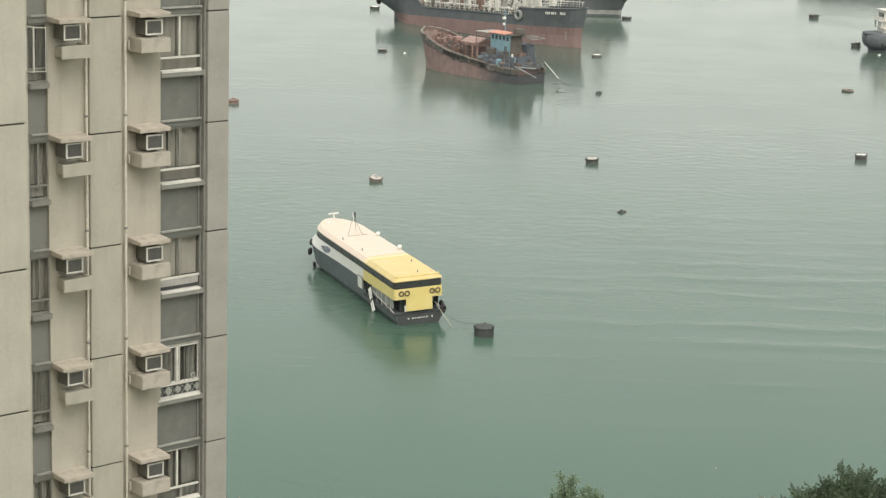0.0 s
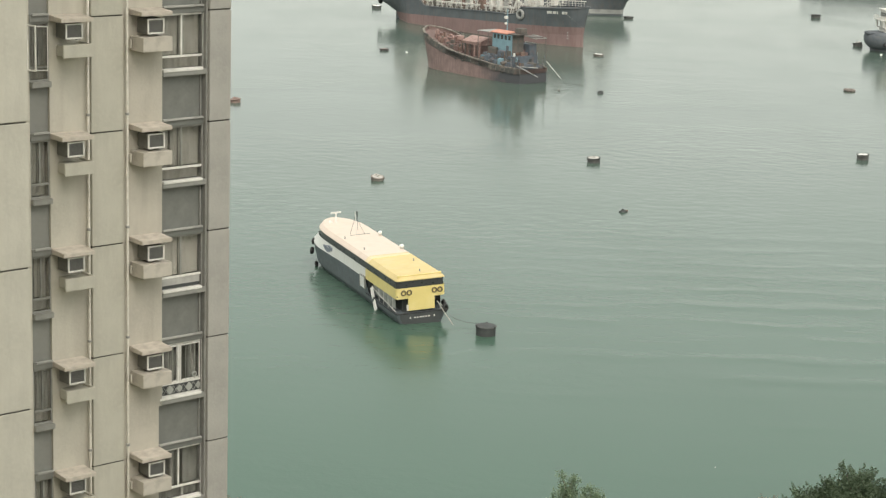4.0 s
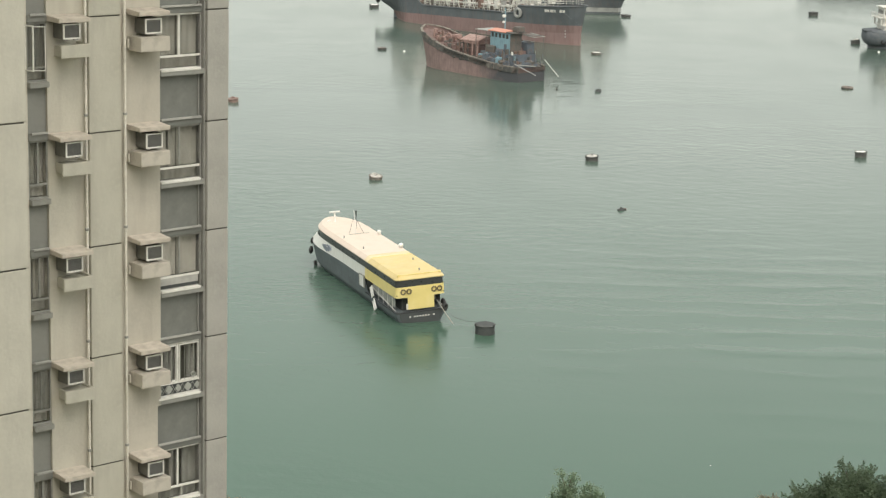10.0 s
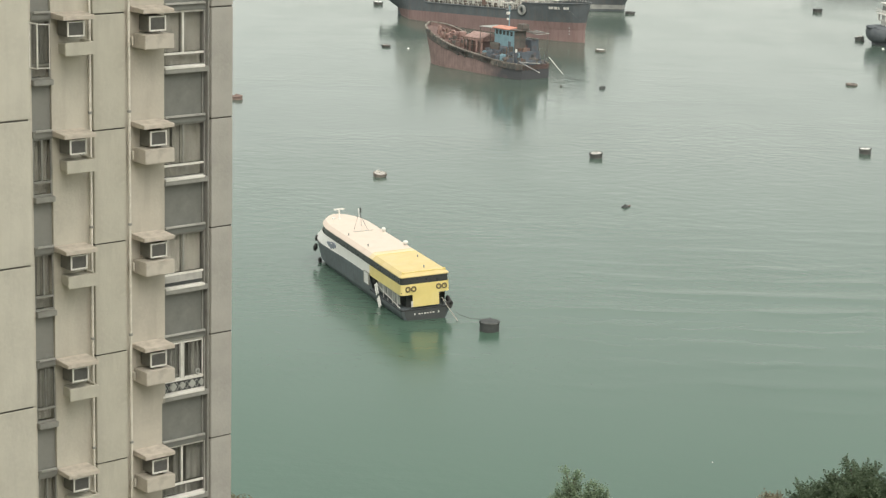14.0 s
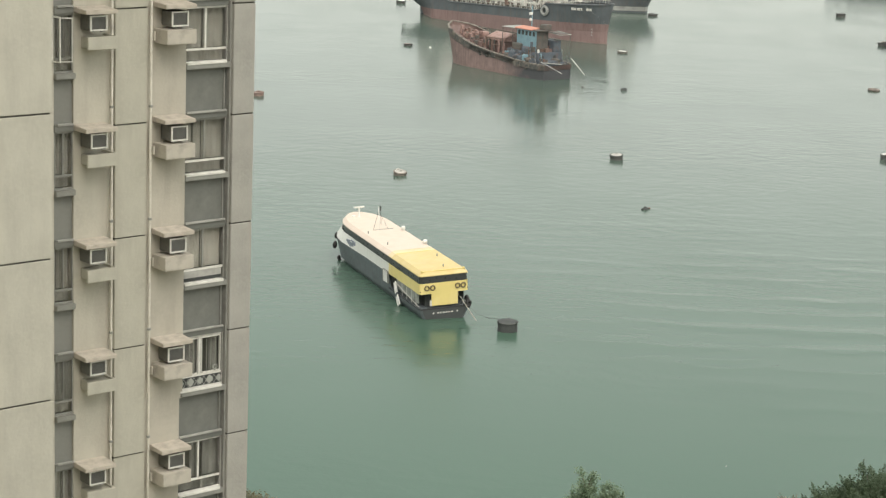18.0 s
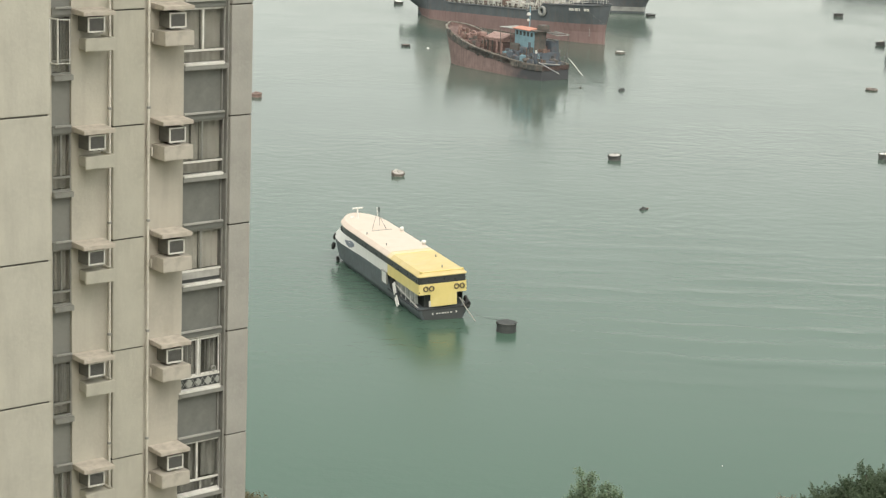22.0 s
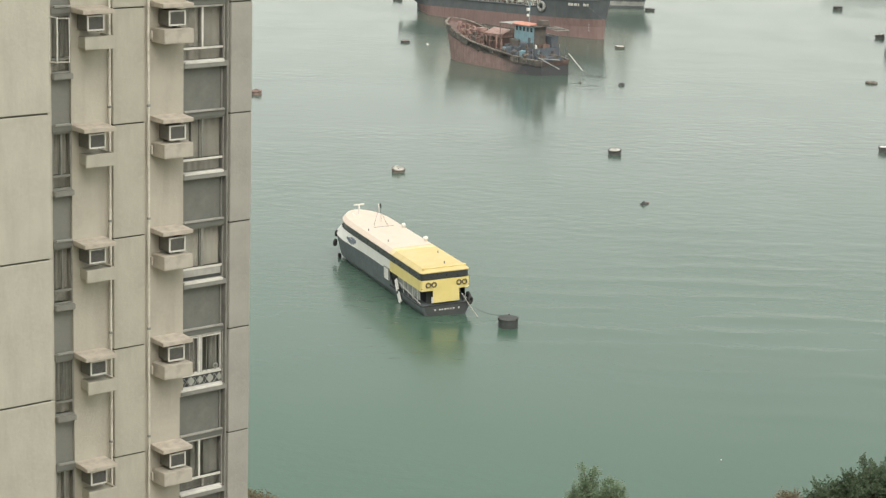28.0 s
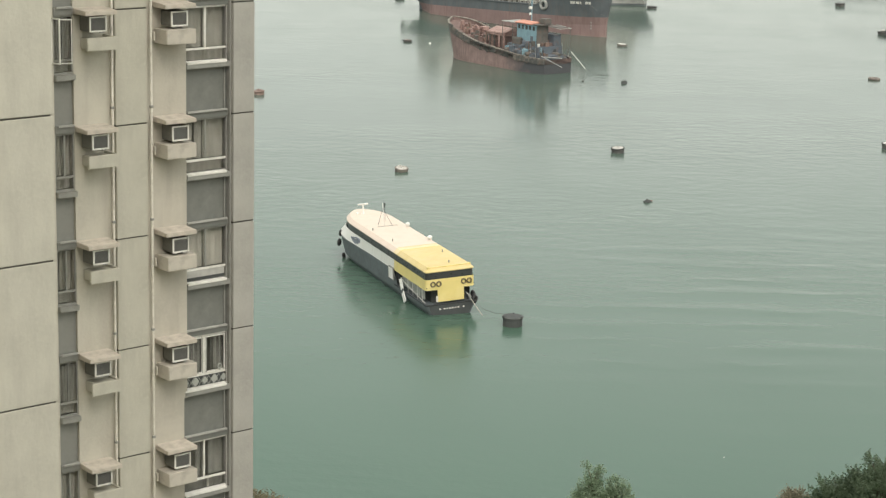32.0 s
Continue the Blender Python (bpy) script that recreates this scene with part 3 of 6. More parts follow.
def window_bay(x0, x1, y, style, pale):
    """One storey of a window bay: z 0 is the storey's joint. Window with curtains above, grey spandrel below."""
    w = x1 - x0
    q = 0.03 if style == 1 else 0.036
    fr = boxes((x0, x0 + q, y - 0.05, y, -1.46, -0.06), (x1 - q, x1, y - 0.05, y, -1.46, -0.06),
               (x0 + q, x1 - q, y - 0.05, y, -0.11, -0.06), (x0 + q, x1 - q, y - 0.05, y, -1.46, -1.42),
               (x0 + w * 0.5 - q * 0.6, x0 + w * 0.5 + q * 0.6, y - 0.045, y, -1.10, -0.11))
    e = part("window", fr, GREY_TRIM if w < 0.8 or style in (1, 4) else ALU_WHITE, tower, "aluminium window with curtains over grey spandrel")
    part("transom", boxes((x0 + q, x1 - q, y - 0.055, y, -1.15, -1.10)), GREY_TRIM if w < 0.8 else ALU_WHITE, e)
    if style == 3:
        for a, b in ((x0 + 0.06, x0 + w * 0.5 - 0.04), (x0 + w * 0.5 + 0.04, x1 - 0.06)):
            s = part("sash", frame_bm(b - a, 0.97, 0.035, 0.03), ALU_WHITE, e)
            s.location = (a, y - 0.02, -1.095)
    for a, b, c, d in ((x0 + 0.05, x0 + w * 0.5, -1.10, -0.11), (x0 + w * 0.5, x1 - 0.05, -1.10, -0.11), (x0 + 0.05, x1 - 0.05, -1.42, -1.15)):
        g = part("pane", boxes((a, b, y - 0.022, y - 0.016, c, d)), GLASS, e)
        g.visible_shadow = False
    if style == 4:
        # the lower light is boarded up; a dark strip stands for the shaded gap above the sill
        part("board", boxes((x0 + 0.04, x1 - 0.08, y - 0.05, y - 0.03, -1.33, -1.15)), GREY_PALE, e, "pale grey boarded lower light")
        part("slot", boxes((x0 + 0.04, x1 - 0.08, y - 0.03, y - 0.02, -1.425, -1.33)), F_DARK, e)
    if style == 5:
        part("leaning_board", boxes((x0 + w * 0.59, x0 + w * 0.63, y + 0.02, y + 0.05, -1.42, -1.17)), GREY_PALE, e)
    # folds of the curtain
    for a, b, z0 in ((x0 + 0.05, x0 + w * 0.48, -1.10), (x0 + w * 0.5, x1 - 0.05, -1.10), (x0 + 0.05, x1 - 0.05, -1.42)):
        bmc = bmesh.new()
        n = max(10, int((b - a) / 0.035))
        top = -0.10 if z0 > -1.2 else -1.16
        prev = None
        rnd = random.Random(style * 7 + int(a * 100))
        upper, first_ = z0 > -1.2, a < x0 + 0.2
        gap = (2, 0)
        if upper and style == 1 and first_:
            gap = (0.35 + 0.3 * rnd.random(), 0.13)
        elif upper and style == 3:
            gap = (0.18, 0.40) if first_ else (0.30, 0.26)
        elif upper and style == 5:
            gap = (0.45, 0.35) if first_ else (0.22, 0.14)
        for i in range(n + 1):
            t = i / n
            xx = a + (b - a) * t
            yy = y + 0.10 + 0.012 * math.sin(i * 1.3 + style + 0.8 * math.sin(i * 0.31)) + 0.006 * rnd.random()
            cur = (bmc.verts.new((xx, yy, z0)), bmc.verts.new((xx, yy, top)))
            if prev and not gap[0] < t < gap[0] + gap[1]:
                bmc.faces.new((prev[0], cur[0], cur[1], prev[1]))
            prev = cur
        part("curtain", bmc, CURTAIN_DIM if style in (3, 5) else CURTAIN_PALE if pale else CURTAIN, e, smooth=True)
    if style in (2, 3):
        lines = []
        for i in range(10):
            xx = x0 + 0.1 + (w - 0.2) * i / 9
            lines.append([(xx, y - 0.06, -1.08), (xx, y - 0.06, -0.15)])
        part("window_grille", bars(0.008, *lines, n=5), GREY_TRIM, e, "thin security bars")
    head = part("head", boxes((x0, x1, y - 0.10, y, -0.06, 0.12), bev=0.01), SPANDREL if w > 0.8 else SPANDREL_LIFTED, e)
    part("drip_edge", boxes((x0 + 0.05, x1 - 0.05, y - 0.16, y - 0.10, 0.09, 0.145), bev=0.008), GREY_PALE, e, "pale worn drip edge")
    part("sill", boxes((x0, x1, y - 0.20, y, -1.60, -1.46), bev=0.015), GREY_TRIM, e, "grey concrete sill")
    if w > 0.8:
        part("sill_edge", boxes((x0 + 0.02, x1 - 0.10, y - 0.215, y - 0.05, -1.485, -1.425), bev=0.012), ALU_WHITE, e, "white worn sill edge")
    if w > 0.8:
        part("jamb_strip", boxes((x1 - 0.085, x1 - 0.055, y - 0.05, y + 0.02, -2.70, -1.60)), GREY_TRIM, e)
        part("jamb_strip", boxes((x1 - 0.045, x1 - 0.02, y - 0.07, y - 0.02, -1.42, -0.06)), GREY_TRIM, e)
    part("spandrel", boxes((x0, x1, y, y + 0.25, -2.70, -1.60)), SPANDREL if w > 0.8 else SPANDREL_LIFTED, e, "grey painted spandrel panel")
    if style == 3:
        bt = bmesh.new()
        for i in range(5):
            c = x0 + 0.14 + i * (w - 0.24) / 4
            r = 0.105 if i % 2 else 0.085
            vs = [bt.verts.new((c + dx * r, y - 0.055, -1.285 + dz * r * 1.1)) for dx, dz in ((1, 0.14), (0.14, 1), (-0.14, 1), (-1, 0.14), (-1, -0.14), (-0.14, -1), (0.14, -1), (1, -0.14))]
            f = bt.faces.new(vs)
            ex = bmesh.ops.extrude_face_region(bt, geom=[f])
            bmesh.ops.translate(bt, verts=[q for q in ex["geom"] if isinstance(q, bmesh.types.BMVert)], vec=(0, 0.02, 0))
        for i in range(5):
            c = -0.24 - i * 0.19
            vs = [bt.verts.new((x0 + 0.19 + dx * 0.06, y - 0.055, c + dz * 0.085)) for dx, dz in ((1, 0.14), (0.14, 1), (-0.14, 1), (-1, 0.14), (-1, -0.14), (-0.14, -1), (0.14, -1), (1, -0.14))]
            bt.faces.new(vs)
        part("lattice_panel", boxes((x0 + 0.05, x0 + 0.26, y - 0.04, y - 0.03, -1.09, -0.12)), F_DARK, e)
        part("lattice_panel", boxes((x0 + 0.05, x1 - 0.08, y - 0.04, y - 0.03, -1.415, -1.16)), F_DARK, e, "dark lattice panel with pale diamonds")
        part("diamond", bt, TILE, e, "pale diamond tiles")
        lines, n = [], 8
        for i in range(n):
            xa, xb = x0 + 0.06 + (w - 0.16) * i / n, x0 + 0.06 + (w - 0.16) * (i + 1) / n
            lines += [[(xa, y - 0.05, -1.40), (xb, y - 0.05, -1.18)], [(xa, y - 0.05, -1.18), (xb, y - 0.05, -1.40)]]
        part("vent_ring", torus(bmesh.new(), (x0 + w * 0.84, y - 0.05, -0.98), 0.06, 0.02, (0, 1, 0), 14, 6), TILE, e, "pale round window vent", smooth=True)
        part("lattice_bars", bars(0.007, *lines, n=4), TILE, e)
    return e


can_r, led_r = ac_niche(0.10, 0.985, 0.14, -0.515, False)
can_l, led_l = ac_niche(-2.10, -1.235, -2.05, -0.565, True)
ac_r, ac_l = air_conditioner(0.475, 0.365), air_conditioner(0.455, 0.36)
right_style = {0: (0, False), 1: (1, False), 2: (4, True), 3: (3, False), 4: (5, False)}
bays = {}
rows = []
rr = random.Random(5)
for k, z in enumerate(levels):
    kk = k - 6  # 0 is the top visible joint
    for j, (can, led, ax) in enumerate(((can_r, led_r, 0.365), (can_l, led_l, -1.905))):
        if k == 0:
            can.location, led.location = (0, 0, z - 0.045 * j), (0, 0, z)
        else:
            share(can, Matrix.Translation((0, 0, z - 0.045 * j)))
            share(led, Matrix.Translation((0, 0, z)))
        m = TOWER @ pose(ax + rr.uniform(-0.02, 0.02), -0.11 + rr.uniform(-0.015, 0.015), z - 0.445, 0, 0, rr.uniform(-1.2, 1.2))
        rows.append((ac_l if j else ac_r, m))
    st = right_style.get(kk, (rr.choice((0, 1, 2)), rr.random() < 0.5))
    wide = kk >= 3
    for key, args in ((("r", st, wide), (1.0 if wide else 1.10, 2.40, 0.20, *st)), (("l", (2 + kk) % 3, 0), (-2.62, -2.09, 0.07, (2 + kk) % 3, False))):
        if key not in bays:
            bays[key] = window_bay(*args)
            bays[key].location = (0, 0, z)
        else:
            src = bays[key]
            e = share(src, Matrix.Translation((0, 0, z)))
            for c in src.children:
                o = share(c, c.matrix_basis.copy(), e)
                o.visible_shadow = c.visible_shadow
for proto, m in rows[2:]:
    copy_thing(proto, m)
for proto, m in rows[:2]:
    proto.matrix_basis = m
# drain elbows beside the right-hand ledges, one storey each
elbow = part("drain_elbow", boxes((0.055, 0.10, -0.16, -0.02, -0.80, -0.58), bev=0.01), PIPE, tower)
elbow.location = (0, 0, levels[0])
for z in levels[1:]:
    share(elbow, Matrix.Translation((0, 0, z)))
# one casement of the side bay stands open
zc = levels[6]
sash = part("open_casement", frame_bm(0.30, 1.05, 0.022, 0.03), ALU_WHITE, tower, "white casement standing open")
sash.matrix_basis = pose(-2.46, 0.0, zc - 1.2, 0, 0, -25)
cpane = part("pane", boxes((0.022, 0.278, -0.018, -0.012, 0.022, 1.028)), GLASS, sash)
cpane.visible_shadow = False
sash2 = part("open_casement", frame_bm(0.30, 1.08, 0.03, 0.03), ALU_WHITE, tower, "white casement standing open")
sash2.matrix_basis = pose(-2.66, 0.02, zc - 1.18, 0, 0, -75)
# narrow patterned strip beside the latticed window
zl = levels[9]
part("lattice_strip", boxes((1.02, 1.14, 0.12, 0.14, zl - 1.10, zl - 0.12)), CASING, tower, "dark lattice strip")
for i in range(4):
    bt = bmesh.new()
    c = (1.08, 0.11, zl - 0.25 - i * 0.25)
    f = bt.faces.new([bt.verts.new((c[0] + dx, c[1], c[2] + dz)) for dx, dz in ((0.05, 0.0), (0.0, 0.085), (-0.05, 0.0), (0.0, -0.085))])
    ex = bmesh.ops.extrude_face_region(bt, geom=[f])
    bmesh.ops.translate(bt, verts=[q for q in ex["geom"] if isinstance(q, bmesh.types.BMVert)], vec=(0, 0.015, 0))
    part("diamond", bt, TILE, tower)
wall_piece("jamb", 2.40, 2.45, 0.03, 0.5, GREY_TRIM, label="grey window jamb")


# ---- passenger ferry ----
FERRY_AT = ((-2.436, 228.769), 21.43)
FL, FW = 33.2, 2.95  # length over the roof, half beam


def half(s, nose=25.0, end=FL, w=FW):
    if s <= nose:
        return w
    t = min(1.0, (s - nose) / (end - nose))
    return w * max(0.0, 1 - t ** 2.8) ** 0.62


def ring_xy(inset=0.0, front=FL, s0=0.0, w=FW, corner=0.35, nose=25.0):
    """The outline seen from above, from the port stern corner round the bow to the starboard stern corner."""
    ss = [corner] + [1.2 * i for i in range(1, 21)] + [nose + (front - inset - nose) * (1 - (1 - i / 12) ** 2.0) for i in range(13)]
    ss = sorted(set(round(s, 3) for s in ss if s >= corner))
    side = [(max(0.0, half(s, nose, front - inset, w - inset)), s) for s in ss]
    pts = [(-(w - inset - corner), s0 + inset), (-(w - inset - corner * 0.3), s0 + inset + corner * 0.3)]
    pts += [(-x, s0 + inset + s if s < 1 else s) for x, s in side[:-1]] + [(0, side[-1][1])] + [(x, s0 + inset + s if s < 1 else s) for x, s in side[:-1]][::-1]
    pts += [((w - inset - corner * 0.3), s0 + inset + corner * 0.3), ((w - inset - corner), s0 + inset)]
    return pts


def flared(outline, out):
    """The outline widened towards the bow."""
    return [(x + math.copysign(out * max(0.0, min(1.0, (y - 20) / 8)), x) if abs(x) > 0.01 else x, y) for x, y in outline]


def strip(bm, outline, z0, z1, keep=None, upper=None):
    """A wall along the outline between two heights, which may vary with the place along the boat."""
    n = len(outline)
    f0 = z0 if callable(z0) else (lambda s: z0)
    f1 = z1 if callable(z1) else (lambda s: z1)
    vs = [(bm.verts.new((x, y, f0(y))), bm.verts.new((u, v, f1(v)))) for (x, y), (u, v) in zip(outline, upper or outline)]
    for k in range(n):
        a, b = vs[k], vs[(k + 1) % n]
        ym = (outline[k][1] + outline[(k + 1) % n][1]) / 2
        if keep is None or keep(ym):
            bm.faces.new((a[0], b[0], b[1], a[1]))
    return bm


def interp(table):
    def f(s):
        for (a, za), (b, zb) in zip(table, table[1:]):
            if s <= b:
                t = max(0, (s - a) / (b - a))
                return za + (zb - za) * t
        return table[-1][1]
    return f


def build_ferry():
    fe = empty("passenger_ferry", Matrix(), "white and yellow passenger ferry with dark hull moored to buoy", "ferry")
    sheer = interp([(0, 1.95), (10.2, 1.95), (10.6, 3.62), (26, 3.60), (34.5, 3.74)])
    side_low = interp([(0, 3.66), (9.8, 3.63), (10.6, 3.625), (26, 3.605), (34.5, 3.745)])
    # hull
    bm = bmesh.new()
    top = flared(ring_xy(-0.03, FL + 2.0, w=FW + 0.04, nose=26.5), 0.30)
    mid = flared(ring_xy(0.0, FL + 0.6, nose=26.5), 0.12)
    low = ring_xy(0.06, FL - 1.8, w=FW - 0.38)
    bot = ring_xy(0.2, FL - 3.4, w=FW - 0.55)
    n = len(top)
    rings = [[(x, y, -0.9) for x, y in bot], [(x, y, 0.5) for x, y in low], [(x, y, 1.35) for x, y in mid], [(x, y, sheer(y)) for x, y in top]]
    loft(bm, rings)
    part("hull", bm, F_HULL, fe, "dark navy hull", smooth=False)
    # rubbing strake and deck edge
    bm = strip(strip(bmesh.new(), ring_xy(-0.07, FL + 0.8), 1.82, 1.93, lambda q: q < 10.6), ring_xy(-0.07, FL + 0.8), 1.93, 1.96, lambda q: q < 10.6, ring_xy(0.1, FL + 0.8))
    part("rubbing_strake", bm, RUBBER, fe)
    # side bands
    o = flared(ring_xy(-0.02, FL + 2.0, w=FW + 0.03, nose=26.5), 0.30)
    ou = ring_xy(-0.02, FL + 0.7)
    part("side_band", strip(bmesh.new(), o, side_low, interp([(0, 4.92), (27, 4.92), (34.5, 4.75)]), lambda s: s > 11.2, ou), F_WHITE, fe, "white painted side")
    part("side_band", strip(bmesh.new(), o, side_low, 4.92, lambda s: s <= 11.2, ou), F_YELLOW, fe, "yellow painted stern quarters")
    o2 = ring_xy(0.05)
    bm = bmesh.new()
    strip(bm, o2, 4.88, 5.76)
    band = part("window_band", bm, F_GLASS, fe, "black glazing band")
    # mullions that just show in the glazing
    for s in (4, 7, 10, 13, 16, 19, 22):
        for sx in (-1, 1):
            part("mullion", boxes((sx * (FW - 0.045) - 0.015, sx * (FW - 0.045) + 0.015, s, s + 0.06, 4.93, 5.74)), F_DARK, band)
    # roof: flat top with a sloping margin, a low step where the colour changes
    def roof(keep, name, material, label, dz):
        bm = bmesh.new()
        lev = [(0.0, 5.70), (-0.06, 5.74), (-0.05, 5.84), (0.36, 6.20 + dz), (0.40, 6.25 + dz), (0.9, 6.28 + dz)]
        rr_ = [[(x, y, z) for x, y in ring_xy(i)] for i, z in lev]
        vs = [[bm.verts.new(p) for p in r] for r in rr_]
        m = len(vs[0])
        for p, q in zip(vs, vs[1:]):
            for k in range(m):
                ym = (p[k].co.y + p[(k + 1) % m].co.y) / 2
                if keep(ym):
                    bm.faces.new((p[k], p[(k + 1) % m], q[(k + 1) % m], q[k]))
        top_ = [v for v in vs[-1]]
        h = m // 2
        for k in range(h):
            a, b, c, d = top_[k], top_[k + 1 if k + 1 <= h else k], top_[m - 1 - (k + 1)] if m - 2 - k >= 0 else None, top_[m - 1 - k]
            if c is None or a == d:
                continue
            ym = (a.co.y + b.co.y) / 2
            if keep(ym):
                q = []
                for v in (a, b, c, d):
                    if v not in q:
                        q.append(v)
                if len(q) >= 3:
                    bm.faces.new(q)
        bmesh.ops.delete(bm, geom=[v for v in bm.verts if not v.link_faces], context="VERTS")
        return part(name, bm, material, fe, label)
    roof(lambda s: s > 10.5, "roof", F_ROOF, "cream roof", 0.0)
    roof(lambda s: s <= 9.3, "roof", F_YELLOW_TOP, "yellow roof panel", 0.0)
    roof(lambda s: 9.3 < s <= 10.5, "roof", F_PALE, "pale yellow strip across the roof", 0.0)
    part("roof_step", boxes((-2.42, 2.42, 10.78, 10.92, 6.22, 6.31), bev=0.03), F_PALE, fe)
    part("roof_step", boxes((-2.42, 2.42, 9.52, 9.62, 6.22, 6.32), bev=0.03), F_YELLOW, fe)
    part("roof_corner", boxes((-2.66, -2.40, 0.24, 0.58, 6.10, 6.36), bev=0.05), F_YELLOW, fe)
    part("roof_corner", boxes((2.40, 2.66, 0.24, 0.58, 6.10, 6.36), bev=0.05), F_YELLOW, fe)
    part("roof_edge", boxes((-2.5, 2.5, 0.30, 0.48, 6.16, 6.29), bev=0.03), F_YELLOW, fe, "raised yellow edge")
    # stern: open side decks behind a yellow centre panel
    part("deck", strip(boxes((-2.85, 2.85, 0.1, 10.4, 1.86, 1.93)), ring_xy(0.1)[:1] * 3, 1.9, 1.9), F_DARK, fe)
    part("cabin_core", boxes((-2.0, 2.0, 0.9, 10.3, 1.93, 4.9)), F_DARK, fe, "dark cabin walls")
    part("ceiling_panel", boxes((-2.9, 2.9, 0.05, 10.4, 3.9, 4.0)), F_DARK, fe)
    part("bulkhead", boxes((-2.88, 2.88, 10.2, 10.4, 1.93, 4.9)), F_DARK, fe)
    panel = part("stern_panel", boxes((-1.55, 1.65, -0.03, 0.12, 2.2, 4.0), bev=0.02), F_YELLOW, fe, "yellow stern panel")
    part("stern_panel_foot", boxes((-1.75, -1.52, -0.02, 0.1, 2.2, 2.9), bev=0.02), STEEL_WHITE, panel)
    # dusty glazed screens behind the side openings
    for sx in (-1, 1):
        for k in range(5):
            part("deck_screen", boxes((sx * 2.74 - 0.02, sx * 2.74 + 0.02, 1.0 + k * 1.55, 2.45 + k * 1.55, 2.35, 3.85), bev=0.01), F_SCREEN, fe, "dusty grey glazed screen")
    # posts and rails of the side openings
    for sx in (-1, 1):
        for s in (1.6, 3.2, 4.8, 6.4, 8.8, 9.7):
            part("post", boxes((sx * 2.86 - 0.03, sx * 2.86 + 0.03, s, s + 0.05, 1.95, 3.7)), STEEL_WHITE if s < 8 else F_DARK, fe)
        part("rail", bars(0.045, [(sx * 2.9, 0.6, 2.1), (sx * 2.9, 6.4, 2.75), (sx * 2.9, 8.6, 3.1)]), STEEL_WHITE, fe, "pale sloping hand rail")
    # boarding flap folded up against the side, and the hanging gangway
    flap = part("boarding_flap", boxes((-3.20, -3.08, 10.7, 12.3, 2.45, 3.85), bev=0.03), F_WHITE, fe, "white folded boarding flap")
    part("flap_frame", boxes((-3.24, -3.06, 10.62, 10.7, 2.45, 3.9), (-3.24, -3.06, 12.3, 12.38, 2.45, 3.9), (-3.24, -3.06, 10.7, 12.3, 3.85, 3.92)), GREY_TRIM, flap)
    bm = boxes((-0.04, 0.04, -0.30, 0.30, -1.25, 0.0), (-0.07, 0.07, -0.34, -0.28, -1.3, 0.05), (-0.07, 0.07, 0.28, 0.34, -1.3, 0.05))
    g = part("gangway", bm, F_WHITE, fe, "white hinged gangway leaf")
    g.matrix_basis = pose(-3.10, 8.35, 3.15, -32, 3, 0)
    g2 = share(g, pose(-3.2, 7.35, 1.75, -44, 4, 0))
    part("gangway_chain", bars(0.025, [(-3.0, 9.2, 3.6), (-3.25, 6.4, 0.7)]), F_DARK, fe)
    # lifebuoys on the stern
    for x in (-2.12, -1.42, 1.62, 2.3):
        part("lifebuoy", torus(bmesh.new(), (x, -0.08, 4.36), 0.26, 0.085), RING_DARK, fe, "dark covered lifebuoy", smooth=True)
    bm = bmesh.new()
    loft(bm, [[(-w, -0.035, z), (w, -0.035, z), (w, 0.06, z), (-w, 0.06, z)] for w, z in ((2.0, -0.5), (2.19, 0.5), (2.58, 1.35), (2.62, 1.8))])
    transom = part("transom", bm, F_TRANSOM, fe, "black transom")
    # name on the transom: plain bars
    for x, w in ((-1.35, 0.16), (1.55, 0.16)):
        part("transom_mark", boxes((x - w / 2, x + w / 2, -0.06, 0.1, 1.25, 1.45)), STEEL_WHITE, transom)
    for i, w in enumerate((0.22, 0.16, 0.24, 0.2, 0.18, 0.22)):
        part("transom_mark", boxes((-0.9 + i * 0.34, -0.9 + i * 0.34 + w, -0.06, 0.1, 1.27, 1.42)), STEEL_WHITE, transom)
    # emblem on the bow side
    for dy, dz, w, h in ((-1.4, -0.20, 2.3, 0.42), (-2.0, 0.05, 1.0, 0.42), (-0.6, -0.42, 1.5, 0.24), (0.4, -0.02, 0.8, 0.30), (-1.5, 0.36, 1.0, 0.18), (-0.1, 0.24, 0.5, 0.14)):
        part("emblem", boxes((-FW - 0.22, -FW + 0.02, 25.3 + dy, 25.3 + dy + w, 4.12 + dz, 4.12 + dz + h), bev=0.005), BLUE_MARK, fe, "blue emblem")
    # tyres hung as fenders
    def tyre(x, y, z, ax, R=0.42, r=0.19):
        part("fender_tyre", torus(bmesh.new(), (x, y, z), R, r, ax, 16, 8), RUBBER, fe, "black tyre fender", smooth=True)
    tyre(3.15, 0.5, 2.0, (0.9, -0.4, 0.1))
    tyre(3.2, 1.2, 2.25, (1, 0, 0), 0.36, 0.17)
    tyre(2.9, -0.12, 2.1, (0.4, -1, 0), 0.3, 0.16)
    tyre(-2.80, 31.9, 3.6, (-0.8, 0.6, 0.1), 0.28, 0.15)
    tyre(-3.14, 31.5, 2.5, (-0.8, 0.6, 0.1), 0.30, 0.20)
    tyre(-2.95, 30.4, 0.95, (-0.8, 0.6, -0.2), 0.28, 0.14)
    # radar on its stand
    radar = part("radar_post", lathe(bmesh.new(), [(0.2, 0), (0.12, 0.15), (0.1, 1.15), (0.16, 1.2)], 10, (-0.35, 29.8, 6.22)), F_WHITE, fe)
